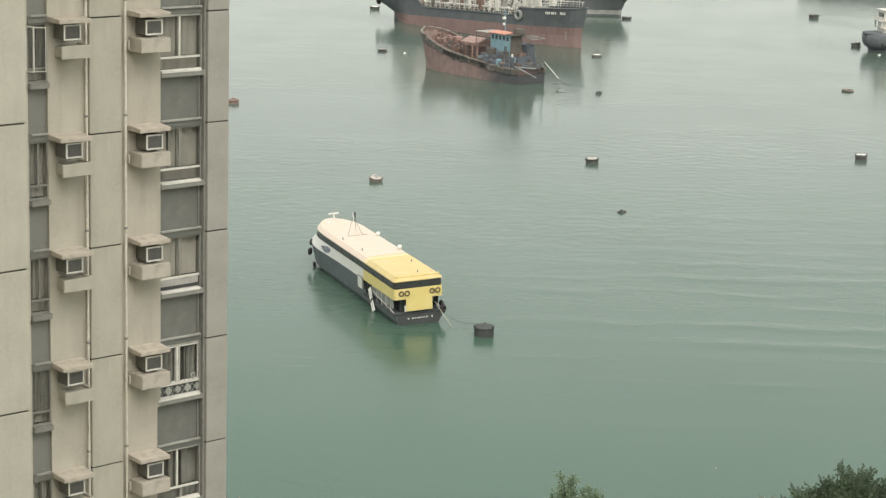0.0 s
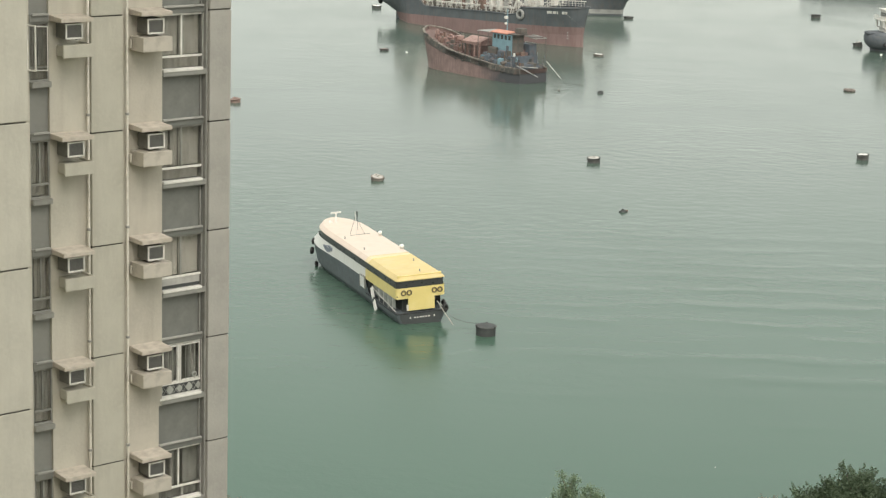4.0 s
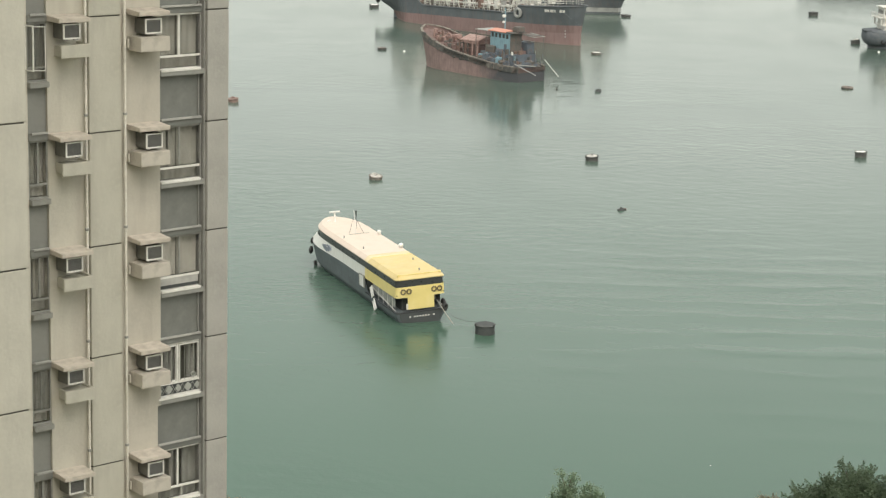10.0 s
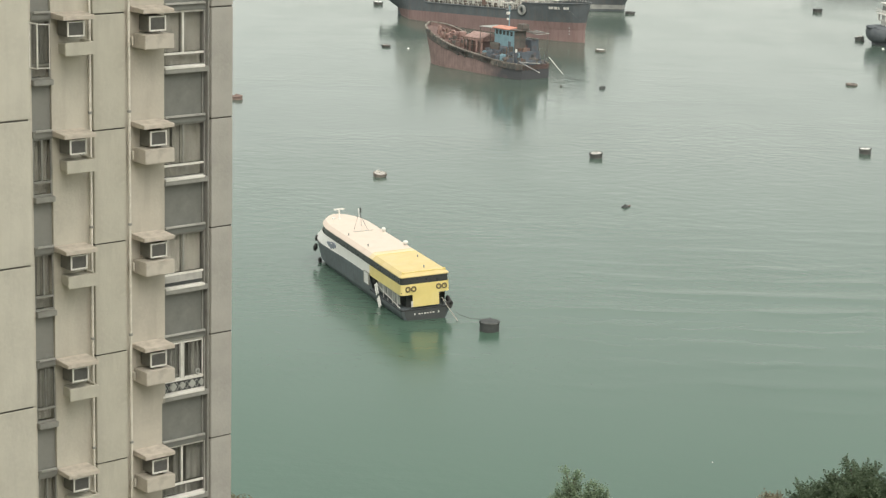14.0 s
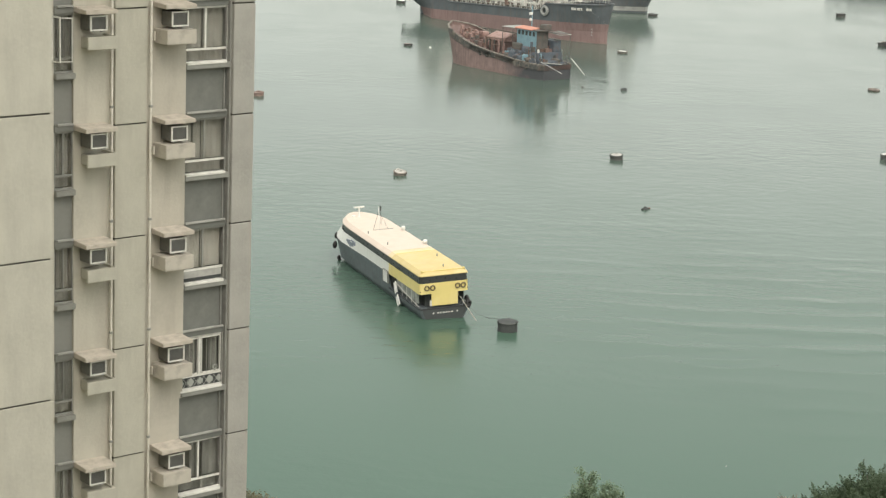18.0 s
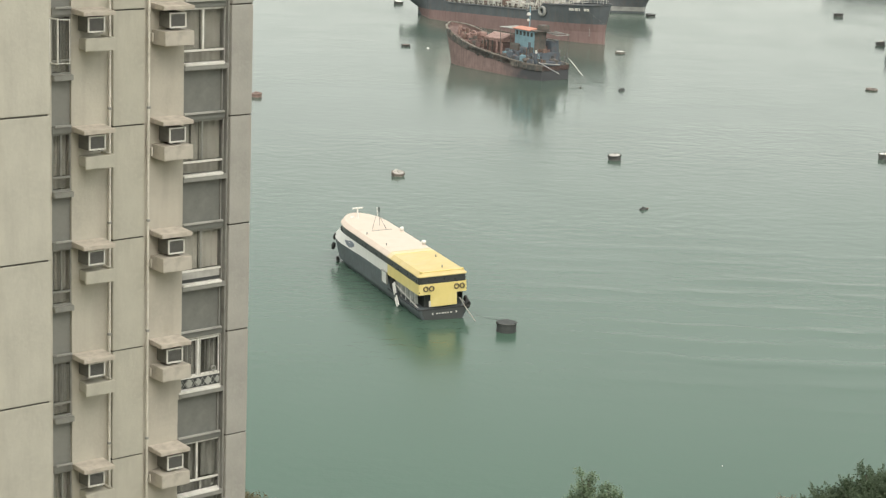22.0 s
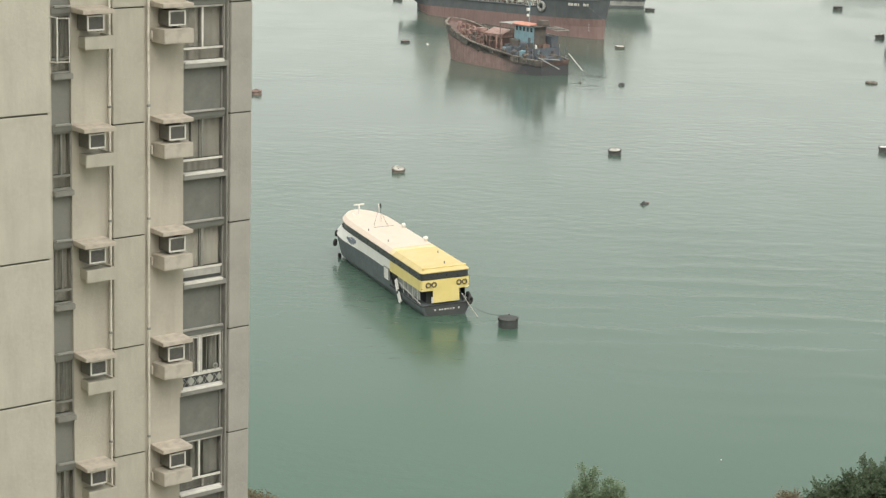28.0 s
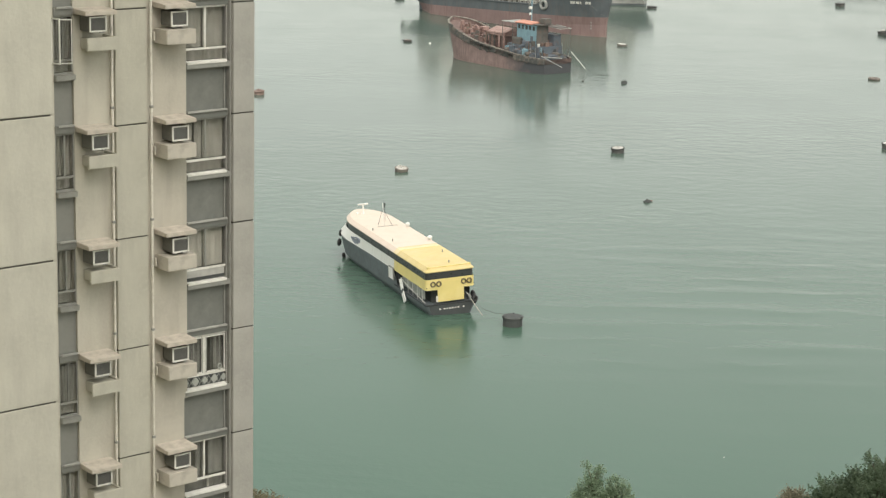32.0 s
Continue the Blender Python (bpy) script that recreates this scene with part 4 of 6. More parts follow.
    part("radar_scanner", boxes((-1.05, 0.35, 29.7, 29.92, 7.42, 7.60), bev=0.04), F_WHITE, radar, "white radar scanner")
    part("roof_box", boxes((-1.3, -0.85, 29.6, 30.0, 6.2, 6.5), bev=0.05), F_WHITE, fe)
    # signal mast with stays, flag and aerials
    mast = part("mast", bars(0.035, [(-0.2, 22.0, 6.1), (0.1, 23.4, 8.9)]), STEEL_WHITE, fe)
    part("mast_stay", bars(0.02, [(-1.0, 22.4, 6.12), (0.1, 23.2, 8.5)], [(0.9, 22.0, 6.12), (0.1, 23.2, 8.3)]), F_DARK, mast)
    part("mast_foot", boxes((-1.1, 1.5, 21.9, 22.0, 6.26, 6.32)), GREY_TRIM, mast)
    aerial = part("aerial", bars(0.025, [(0.8, 24.6, 6.2), (0.8, 24.6, 8.4)]), F_DARK, fe)
    part("flag", boxes((0.76, 0.84, 24.5, 24.85, 8.0, 8.6)), F_DARK, aerial, "small furled dark flag")
    for x, y, r in ((2.35, 20.6, 0.28), (2.4, 12.9, 0.32)):
        part("vent_cowl", lathe(bmesh.new(), [(r * 0.8, 0), (r * 0.75, 0.25), (r, 0.3), (r * 0.9, 0.5), (r * 0.4, 0.6)], 12, (x, y, 6.2)), F_WHITE, fe, "white vent cowl", smooth=True)
    for x, y in ((-2.2, 20.6), (-1.9, 14.2), (0.5, 1.6), (1.6, 6.6)):
        part("roof_fitting", lathe(bmesh.new(), [(0.09, 0), (0.07, 0.2), (0.1, 0.22), (0.05, 0.32)], 8, (x, y, 6.26)), GREY_TRIM, fe)
    # mooring bollards and lines at the stern
    part("bollard", lathe(bmesh.new(), [(0.12, 0), (0.1, 0.3), (0.16, 0.33), (0.16, 0.4)], 10, (2.3, 0.5, 1.93)), F_DARK, fe)
    part("mooring_line", bars(0.045, [(1.95, -0.05, 3.0), (2.6, -0.9, 1.6), (3.3, -1.7, 0.3)]), ROPE, fe, "pale mooring line")
    part("mooring_line", bars(0.022, [(2.6, -0.2, 2.0), (3.6, -1.2, 1.0), (4.7, -2.1, 0.62), (5.7, -3.0, 0.64)], n=6), ROPE_DARK, fe, "wet dark mooring line to the buoy")
    return fe


ferry = build_ferry()


# ---- buoys and floats ----
def drum_buoy(x, y, r, h, side, top, label, tilt=(0, 0), extra=0):
    b = empty("mooring_buoy", pose(x, y, 0, *tilt, (x * 37) % 360), label, "buoy", "mooring buoys in the harbour")
    part("drum", lathe(bmesh.new(), [(r * 0.93, -0.6), (r * 0.96, 0.05), (r * 0.96, 0.1), (r * 0.945, 0.13), (r * 0.94, h * 0.46), (r * 0.955, h * 0.48), (r * 0.955, h * 0.52), (r * 0.94, h * 0.54), (r * 0.95, h - 0.2), (r, h - 0.14), (r, h - 0.04), (r * 0.95, h - 0.01)], 28), side, b, smooth=False)
    part("rim", torus(bmesh.new(), (0, 0, h - 0.1), r * 0.98, 0.07, (0, 0, 1), 28, 6), (B_TOP_DARK if extra == 3 else RUBBER) if extra not in (1, 2) else side, b, smooth=True)
    part("top_plate", lathe(bmesh.new(), [(r * 0.97, h - 0.2), (r * 0.93, h - (0.09 if extra == 3 else 0.02)), (r * 0.3, h + (-0.07 if extra == 3 else 0.03))], 24), top, b)
    if extra != 3:
        part("mooring_eye", torus(bmesh.new(), (0, 0, h + 0.08), 0.13, 0.04, (0, 1, 0), 14, 6), B_STEEL, b, smooth=True)
    for k in range(3):
        a = k * 2.1 + 0.4
        part("lug", boxes((-0.08, 0.08, -0.12, 0.12, h - 0.25, h + 0.06), bev=0.02), side, b).matrix_basis = pose(r * math.cos(a), r * math.sin(a), 0, 0, 0, math.degrees(a))
    if extra == 1:
        part("chain_heap", torus(torus(bmesh.new(), (0.2, 0.1, h + 0.08), 0.35, 0.09, (0.2, 0.1, 1), 14, 6), (-0.3, -0.1, h + 0.1), 0.3, 0.1, (0.1, -0.3, 1), 14, 6), top, b, smooth=True)
    return b


near_buoy = drum_buoy(4.9, 224.6, 1.17, 1.12, B_BLACK, B_BLACK, "large dark steel drum mooring buoy afloat", (0, 0), 3)
drum_buoy(24.3, 337.4, 1.12, 0.85, B_STEEL, B_PATCHY, "dark steel drum buoy with worn white top", (-5, 3))
drum_buoy(-10.8, 315.6, 1.05, 0.62, B_WORN, B_PATCHY, "worn brown drum buoy heaped with pale rope", (4, 9), 1)
drum_buoy(71.1, 348.6, 1.06, 0.9, B_STEEL, B_TOP, "dark drum buoy with bright white top", (-2, 1), 2)
drum_buoy(102.1, 580.0, 1.40, 0.95, B_STEEL, B_TOP_DARK, "squat dark drum buoy far off", (0, 1))
drum_buoy(-40.9, 390.6, 1.10, 0.7, B_RUST, B_RUST, "low rust-red drum buoy", (4, 0), 1)
drum_buoy(-20.8, 568.5, 1.35, 0.8, B_STEEL, B_TOP, "dark buoy with pale top beside tanker", (0, 3))
drum_buoy(-15.4, 476.2, 1.05, 0.45, B_STEEL, B_RUST, "low dark brown mooring buoy", (2, 0))
drum_buoy(34.4, 479.0, 1.20, 0.45, B_WORN, B_TOP, "low worn float with pale top", (0, -2))
drum_buoy(48.0, 562.0, 1.35, 0.6, B_STEEL, B_TOP_DARK, "low dark float by the second ship", (0, 2))


def ring_buoy(x, y, r, label):
    b = empty("ring_buoy", pose(x, y, 0, 0, 2, 20), label, "buoy", "mooring buoys in the harbour")
    part("ring", torus(bmesh.new(), (0, 0, 0.18), r * 0.78, r * 0.22, (0, 0, 1), 26, 8), B_WORN, b, smooth=True)
    part("centre_plate", lathe(bmesh.new(), [(r * 0.66, 0.05), (r * 0.62, 0.26), (r * 0.2, 0.32)], 18), GREY_PALE, b, "pale worn centre plate")
    part("mooring_eye", torus(bmesh.new(), (0, 0, 0.34), 0.14, 0.05, (0, 1, 0), 12, 6), B_STEEL, b, smooth=True)
    return b


ring_buoy(84.4, 432.9, 1.3, "flat worn brown ring buoy low in the water")


def sunk_float(x, y, s, label, seed):
    """A half-sunk lump of timber and fender with a hook."""
    b = empty("sunken_float", pose(x, y, 0, 0, 0, seed * 40), label, "float", "floats in the harbour")
    bm = bmesh.new()
    bmesh.ops.create_icosphere(bm, subdivisions=2, radius=1)
    for v in bm.verts:
        v.co = Vector((v.co.x * 0.85 * s, v.co.y * 0.5 * s, v.co.z * 0.42 * s)) * (1 + 0.3 * noise.noise(v.co * 1.7 + Vector((seed, 0, 0))))
    part("lump", bm, B_BLACK, b)
    part("beam", boxes((-0.1 * s, 1.15 * s, -0.1, 0.1, 0.02, 0.22), bev=0.03), RUST, b)
    part("hook", tube(bmesh.new(), [(-0.2 * s, 0, 0.2), (-0.35 * s, 0, 0.45 * s), (-0.1 * s, 0, 0.5 * s), (0.15 * s, 0, 0.4 * s)], 0.09, 6), B_STEEL, b)
    return b


sunk_float(26.0, 296.6, 0.85, "dark half-sunken float with a hook", 1)
sunk_float(30.8, 418.0, 1.35, "dark half-sunken float on a line", 2)


def ball_float(x, y, r, label):
    b = empty("ball_float", pose(x, y, 0), label, "float", "floats in the harbour")
    bm = bmesh.new()
    bmesh.ops.create_uvsphere(bm, u_segments=14, v_segments=9, radius=r)
    part("ball", bm, B_TOP, b, smooth=True)
    part("eye", torus(bmesh.new(), (0, 0, r * 1.05), r * 0.25, r * 0.08, (0, 1, 0), 10, 5), B_STEEL, b)
    return b


ball_float(-10.2, 473.6, 0.3, "small white ball float")
shore_float = ball_float(25.6, 180.0, 0.05, "tiny white float near the shore")
sunk_float(22.5, 419.0, 0.4, "small dark float on the mooring line", 3)


# ---- red workboat ----
def hull_loft(L, B, sheer, flare=0.25, draught=1.2, bow=0.3, stern=0.12, n=26, over=0.0, blunt=2.2, rake=1.6, tuck=0.14):
    """Rings of a ship's hull from stern (y 0) to bow (y L): a list of sections, each a half profile mirrored. Returns section points by height bands."""
    secs = []
    for i in range(n + 1):
        s = i / n
        y = L * s
        if s > 1 - bow:
            t = (s - (1 - bow)) / bow
            w = B / 2 * max(0.02, (1 - t ** blunt)) ** 0.7
        elif s < stern:
            t = 1 - s / stern
            w = B / 2 * (1 - tuck * t * t)
        else:
            w = B / 2
        t = max(0, (s - (1 - bow)) / bow)
        zt = sheer(s)
        q = max(0.0, 1 - s / stern) if over else 0.0
        secs.append((y, w, zt, t if t > 0 else -q, rake * t * t - over * q * q))
    return secs


def hull_bands(secs, cuts, fl):
    """Meshes of the hull between heights: cuts are functions of the sheer height giving z."""
    out = []
    for lo, hi in zip(cuts, cuts[1:]):
        bm = bmesh.new()
        prev = None
        for y, w, zt, t, ys in secs:
            row = []
            for sx in (-1, 1):
                col = []
                for k in range(4):
                    z = lo(zt) + (hi(zt) - lo(zt)) * k / 3
                    f = max(0.0, min(1.0, z / max(zt, 0.1)))
                    ww = w * (1 - fl * t * (1 - f)) if t > 0 else w * (1 + 0.75 * t * (1 - f))
                    yy = y + ys * (f if ys > 0 else max(0.0, min(1.0, (f - 0.38) / 0.38)))
                    col.append(bm.verts.new((sx * ww, yy, z)))
                row.append(col)
            if prev:
                for a, b in zip(prev, row):
                    for k in range(3):
                        bm.faces.new((a[k], b[k], b[k + 1], a[k + 1]))
            else:
                for k in range(3):
                    bm.faces.new((row[0][k], row[1][k], row[1][k + 1], row[0][k + 1]))
            prev = row
        for k in range(3):
            bm.faces.new((prev[0][k], prev[1][k], prev[1][k + 1], prev[0][k + 1]))
        out.append(bm)
    return out


def hull_at(secs, y, z):
    """Half breadth of the hull's side at y and height z, and the turn of the side there."""
    def w_at(yy):
        at = lambda q: q[0] + q[4] * min(1, z / q[2])
        a = [q for q in secs if at(q) <= yy][-1]
        b = [q for q in secs if at(q) > yy][0]
        k = (yy - at(a)) / (at(b) - at(a))
        w, zt, t = (a[i] + (b[i] - a[i]) * k for i in (1, 2, 3))
        return w * (1 - 0.45 * max(0, t) * (1 - min(1, z / zt)))
    return w_at(y), math.degrees(math.atan((w_at(y - 0.4) - w_at(y + 0.4)) / 0.8))


def deck_bm(secs, drop, inset=0.15, s0=0, s1=10 ** 6):
    bm = bmesh.new()
    prev = None
    for y, w, zt, t, ys in secs:
        if not s0 <= y <= s1:
            continue
        ww = max(0.01, w - inset)
        cur = (bm.verts.new((-ww, y + ys * 0.9, zt - drop)), bm.verts.new((ww, y + ys * 0.9, zt - drop)))
        if prev:
            bm.faces.new((prev[0], prev[1], cur[1], cur[0]))
        prev = cur
    return bm


def rim_bm(secs, r, s0=0, s1=10 ** 6, sides=(-1, 1), out=0.05, up=0.0):
    bm = bmesh.new()
    for sx in sides:
        pts = [(sx * (w + out), y + ys, zt + up) for y, w, zt, t, ys in secs if s0 <= y <= s1]
        tube(bm, pts, r, 6)
    return bm


def cap_rail(secs, inner, outer, thick):
    """A flat rail cap on top of the bulwark, both sides."""
    out = []
    for sx in (-1, 1):
        bm = bmesh.new()
        rings = []
        for y, w, zt, t, ys in secs:
            a, b = max(0.02, w - inner), w + outer
            rings.append([(sx * a, y + ys, zt), (sx * b, y + ys, zt), (sx * b, y + ys, zt + thick), (sx * a, y + ys, zt + thick)])
        out.append(loft(bm, rings))
    return out


def railing(thing, secs, h, s0, s1, step=2, inset=0.1, label=""):
    """Two rails along each side, with single posts."""
    pts = [(y, w, zt, t, ys) for y, w, zt, t, ys in secs if s0 <= y <= s1]
    post = None
    for sx in (-1, 1):
        line = [(sx * (w - inset), y + ys * 0.95, zt) for y, w, zt, t, ys in pts]
        rail = part("railing", bars(0.045, *[[(x, y, z + h * f) for x, y, z in line] for f in (0.5, 1.0)], n=5), STEEL_WHITE, thing, label)
        for x, y, z in line[::step]:
            m = Matrix.Translation((x, y, z - 0.1))
            if post:
                share(post, m, rail)
            else:
                post = part("railing_post", bars(0.05, [(0, 0, 0), (0, 0, h + 0.1)], n=5), STEEL_WHITE, rail)
                post.matrix_basis = m


def slab_roof(x0, x1, y0, y1, z0, z1, zr):
    """A cover with upright sides and a low ridge."""
    bm = bmesh.new()
    ring = [(x0, z0), (x0, z1), (x0 * 0.45 + x1 * 0.55, zr), (x1, z1), (x1, z0)]
    a, b = [[bm.verts.new((x, y, z)) for x, z in ring] for y in (y0, y1)]
    bm.faces.new(a)
    bm.faces.new(b[::-1])
    for k in range(5):
        bm.faces.new((a[k], b[k], b[(k + 1) % 5], a[(k + 1) % 5]))
    bmesh.ops.bevel(bm, geom=list(bm.edges), offset=0.1, segments=2, affect="EDGES")
    return bm


def build_workboat():
    wb = empty("red_workboat", pose(17.4, 429.6, 0, 0, 0, 41.0), "rusty red work barge with sky-blue wheelhouse moored", "workboat")
    L, B = 32.5, 9.8
    sheer = interp([(0, 3.0), (0.25, 3.4), (0.45, 4.0), (0.6, 4.5), (0.72, 5.2), (0.86, 6.6), (1.0, 8.4)])
    secs = hull_loft(L, B, sheer, bow=0.26, stern=0.2, blunt=4.2, rake=2.0, tuck=0.22)
    dk = lambda y: sheer(y / L) - 0.75
    a, b = hull_bands(secs, (lambda z: -1.0, lambda z: z - 0.9 - 0.16 * (z - 3.0), lambda z: z), 0.3)
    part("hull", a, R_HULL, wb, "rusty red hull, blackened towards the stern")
    part("bulwark", b, R_DARK, wb, "dark scuffed bulwark")
    part("deck", deck_bm(secs, 0.75, 0.2), R_DECK, wb, "red oxide deck")
    for bm in cap_rail(secs, 0.5, 0.16, 0.2):
        part("cap_rail", bm, R_RAIL, wb, "worn grey-brown cap rail")
    part("inner_bulwark", hull_bands([(y, max(0.05, w - 0.22), zt, t, ys) for y, w, zt, t, ys in secs], (lambda z: z - 1.05, lambda z: z), 0.2)[0], R_DECK, wb)
    for k in range(15):
        y = 10 + k * 1.4
        w = [q for q in secs if q[0] <= y + 0.1][-1][1]
        for sx in (-1, 1):
            part("bulwark_rib", boxes((sx * (w - 0.4) - 0.08, sx * (w - 0.4) + 0.08, y, y + 0.12, dk(y), dk(y) + 0.9)), RUST, wb)
    # tank trunk amidships with its frame of posts
    part("tank_trunk", boxes((-2.0, 2.2, 14.8, 20.0, 3.0, 6.4), bev=0.2), R_DECK, wb, "dark red tank trunk")
    part("tank_cover", slab_roof(-2.4, 2.6, 14.4, 20.2, 6.3, 7.0, 8.0), R_PINK, wb, "faded pink-red tank cover")
    for y in (14.8, 16.2, 17.5, 19.0, 20.2):
        part("cover_stay", boxes((-2.45, -2.2, y, y + 0.3, 3.0, 6.5), bev=0.03), R_PINK if y < 17 else R_DARK, wb)
    for y, zz in ((13.4, 6.3), (15.0, 7.2), (17.4, 6.6), (19.4, 7.0), (21.6, 5.9)):
        for x in (-3.3, 3.1):
            part("stanchion", bars(0.13, [(x, y, dk(y)), (x, y, zz)]), R_PINK if y < 16 else RUST, wb)
    part("gantry", bars(0.1, [(-3.3, 15.0, 7.0), (-3.3, 19.4, 6.9)], [(-3.3, 15.0, 5.6), (-3.3, 17.4, 5.5)], [(-3.3, 19.4, 6.7), (3.1, 19.4, 6.7)]), RUST, wb)
    # pipes and boards lying about the foredeck
    rp = random.Random(17)
    for k in range(26):
        y = rp.uniform(20.5, 29.0)
        w = 3.9 - max(0, y - 24) * 0.36
        x, a, l = rp.uniform(-w, w), rp.uniform(-1.2, 1.2), rp.uniform(0.8, 2.6)
        x2, y2 = max(-w, min(w, x + l * math.sin(a))), min(29.5, y + l * math.cos(a))
        part("deck_pipe", bars(rp.uniform(0.07, 0.16), [(x, y, dk(y) + 0.15), (x2, y2, dk(y2) + rp.uniform(0.15, 0.8))]), rp.choice((R_PINK, R_DECK, RUST, R_DARK, R_RAIL)), wb)
    for x, y, a in ((-2.2, 22.6, 20), (1.6, 21.9, -15), (2.2, 26.2, 35), (-1.0, 24.6, 60)):
        bd = part("hatch_board", boxes((-0.9, 0.9, -0.35, 0.35, 0, 0.12), bev=0.03), R_PINK, wb)
        bd.matrix_basis = pose(x, y, dk(y) + 0.75, 4, 8, a)
    rnd = random.Random(3)
    # scuffed pads and lashings hung along the rail
    for k in range(120):
        y = rnd.uniform(0.6, 30.5)
        w, ha = hull_at(secs, y, sheer(y / L) - 0.6)
        for sx in (-1, 1):
            a, hh = rnd.uniform(0.7, 2.4), rnd.uniform(0.4, 1.05)
            pd = part("fender_pad", boxes((-0.16, 0.16, -a / 2, a / 2, -hh, rnd.uniform(-0.1, 0.15)), bev=0.06), rnd.choice((B_STEEL, R_DARK, R_DARK, B_STEEL, R_RAIL)), wb)
            pd.matrix_basis = pose(sx * (w + 0.08), y, sheer(y / L) - 0.05, rnd.uniform(-12, 12), 0, sx * ha)
    for k in range(170):
        x, y = rnd.uniform(-4.2, 3.6), rnd.uniform(12.4, 30.0)
        if abs(x) > 4.2 - max(0, y - 22) * 0.33 or (13.4 < y < 21.4 and -3.6 < x < 3.0):
            continue
        zt = dk(y)
        w, d, h = rnd.uniform(0.3, 1.1), rnd.uniform(0.3, 1.2), rnd.uniform(0.4, 1.7)
        if k % 3 == 0:
            part("deck_drum", lathe(bmesh.new(), [(0.35, 0), (0.36, 0.5), (0.33, 1.0)], 10, (x, y, zt)), rnd.choice((R_PINK, RUST, R_DECK)), wb)
        else:
            part("deck_box", boxes((x, x + w, y, y + d, zt - 0.2, zt + h), bev=0.04), rnd.choice((R_PINK, RUST, R_DECK, R_DECK, R_DARK, R_DARK)), wb)
    part("windlass", torus(lathe(bmesh.new(), [(0.5, 0), (0.5, 1.2), (0.7, 1.3)], 12, (0, 26.6, dk(26.6))), (0, 26.6, dk(26.6) + 1.2), 0.7, 0.18, (1, 0, 0)), R_PINK, wb)
    part("fore_post", boxes((-1.9, -1.1, 29.2, 29.8, dk(29), dk(29) + 1.9), bev=0.08), R_PINK, wb, "pale pink post on the foredeck")
    part("fore_locker", boxes((1.4, 3.4, 26.0, 27.6, dk(26.6), dk(26.6) + 1.5), bev=0.12), R_PINK, wb)
    for x, y in ((-1.5, 28.6), (1.5, 28.6), (-3.6, 23), (3.6, 23)):
        part("bollard", lathe(bmesh.new(), [(0.22, 0), (0.2, 0.7), (0.3, 0.75), (0.3, 0.9)], 10, (x, y, dk(y))), RUST, wb)
    # lower house, wheelhouse, roofs
    lower = part("lower_house", boxes((-3.4, 3.4, 2.6, 12.4, 2.2, 5.4), bev=0.08), R_STEEL, wb, "blue-grey lower house")
    for y in (3.6, 7.2, 10.4):
        for x in (-3.42, 3.42):
            part("doorway", boxes((x - 0.03, x + 0.03, y, y + 0.8, 2.8, 4.8)), F_DARK, lower)
    for x in (-2.0, 1.4):
        part("doorway", boxes((x - 0.35, x + 0.35, 2.57, 2.63, 2.9, 4.7)), F_DARK, lower)
    wh = part("wheelhouse", boxes((-2.5, 0.8, 4.2, 10.4, 5.4, 9.8), bev=0.06), R_BLUE, wb, "sky-blue wheelhouse")
    for i in range(5):
        part("pane", boxes((-2.3 + i * 0.62, -1.85 + i * 0.62, 10.38, 10.43, 8.4, 9.4)), F_GLASS, wh)
    for i in range(5):
        for x in (-2.51, 0.81):
            part("pane", boxes((x - 0.02, x + 0.02, 4.75 + i * 1.14, 5.4 + i * 1.14, 8.6, 9.5)), F_GLASS, wh)
            part("pane_hood", boxes((x - 0.05, x + 0.05, 4.7 + i * 1.14, 5.45 + i * 1.14, 9.5, 9.57)), R_BLUE, wh)
    part("wheelhouse_back", boxes((-2.45, 0.75, 4.12, 4.2, 5.5, 9.6)), R_DARK, wh, "dark wheelhouse back wall")
    part("house_locker", slab_roof(-3.35, -2.6, 8.2, 10.9, 5.4, 6.6, 6.9), R_DARK, wb, "dark locker beside the wheelhouse")
    part("house_locker", slab_roof(-3.35, -2.6, 5.6, 7.8, 5.4, 6.2, 6.4), R_STEEL, wb)
    part("house_door", boxes((-2.56, -2.5, 5.2, 6.0, 5.5, 7.4)), R_STEEL, wh)
    part("wheelhouse_roof", slab_roof(-3.0, 1.3, 5.3, 10.9, 9.78, 9.95, 10.3), R_ORANGE, wb, "faded orange roof")
    part("wheelhouse_roof", boxes((-2.8, 1.2, 3.0, 5.3, 9.78, 10.0), bev=0.06), R_DARK, wb, "dark aft end of the roof")
    part("roof_locker", boxes((-1.2, 0.9, 3.2, 5.0, 10.0, 11.1), bev=0.15), R_DARK, wb)
    part("awning", boxes((1.3, 3.9, 1.2, 5.0, 9.3, 9.4)), R_DARK, wb, "dark awning beside the wheelhouse")
    part("awning_rail", bars(0.08, [(0.9, 5.2, 9.5), (0.9, 0.6, 9.2), (4.1, 0.6, 9.2), (4.1, 5.2, 9.5)], [(-3.6, 10.4, 9.9), (-3.6, 14.0, 9.8), (1.4, 14.0, 9.8), (1.4, 10.4, 9.9)]), T_GREY, wb, "pale awning frame")
    part("awning", boxes((-3.5, 1.3, 10.4, 13.9, 9.75, 9.83)), T_GREY, wb, "grey fore awning")
    for x, yy in ((-3.5, (10.6, 13.8)), (1.3, (13.8,)), (4.0, (0.8,))):
        for y in yy:
            part("stanchion", bars(0.08, [(x, y, 2.2), (x, y, 9.6)]), R_DARK, wb)
    shed = part("aft_shed", boxes((1.3, 3.35, 2.8, 6.6, 5.4, 7.7), bev=0.12), R_STEEL, wb, "blue-grey shed on the after deck")
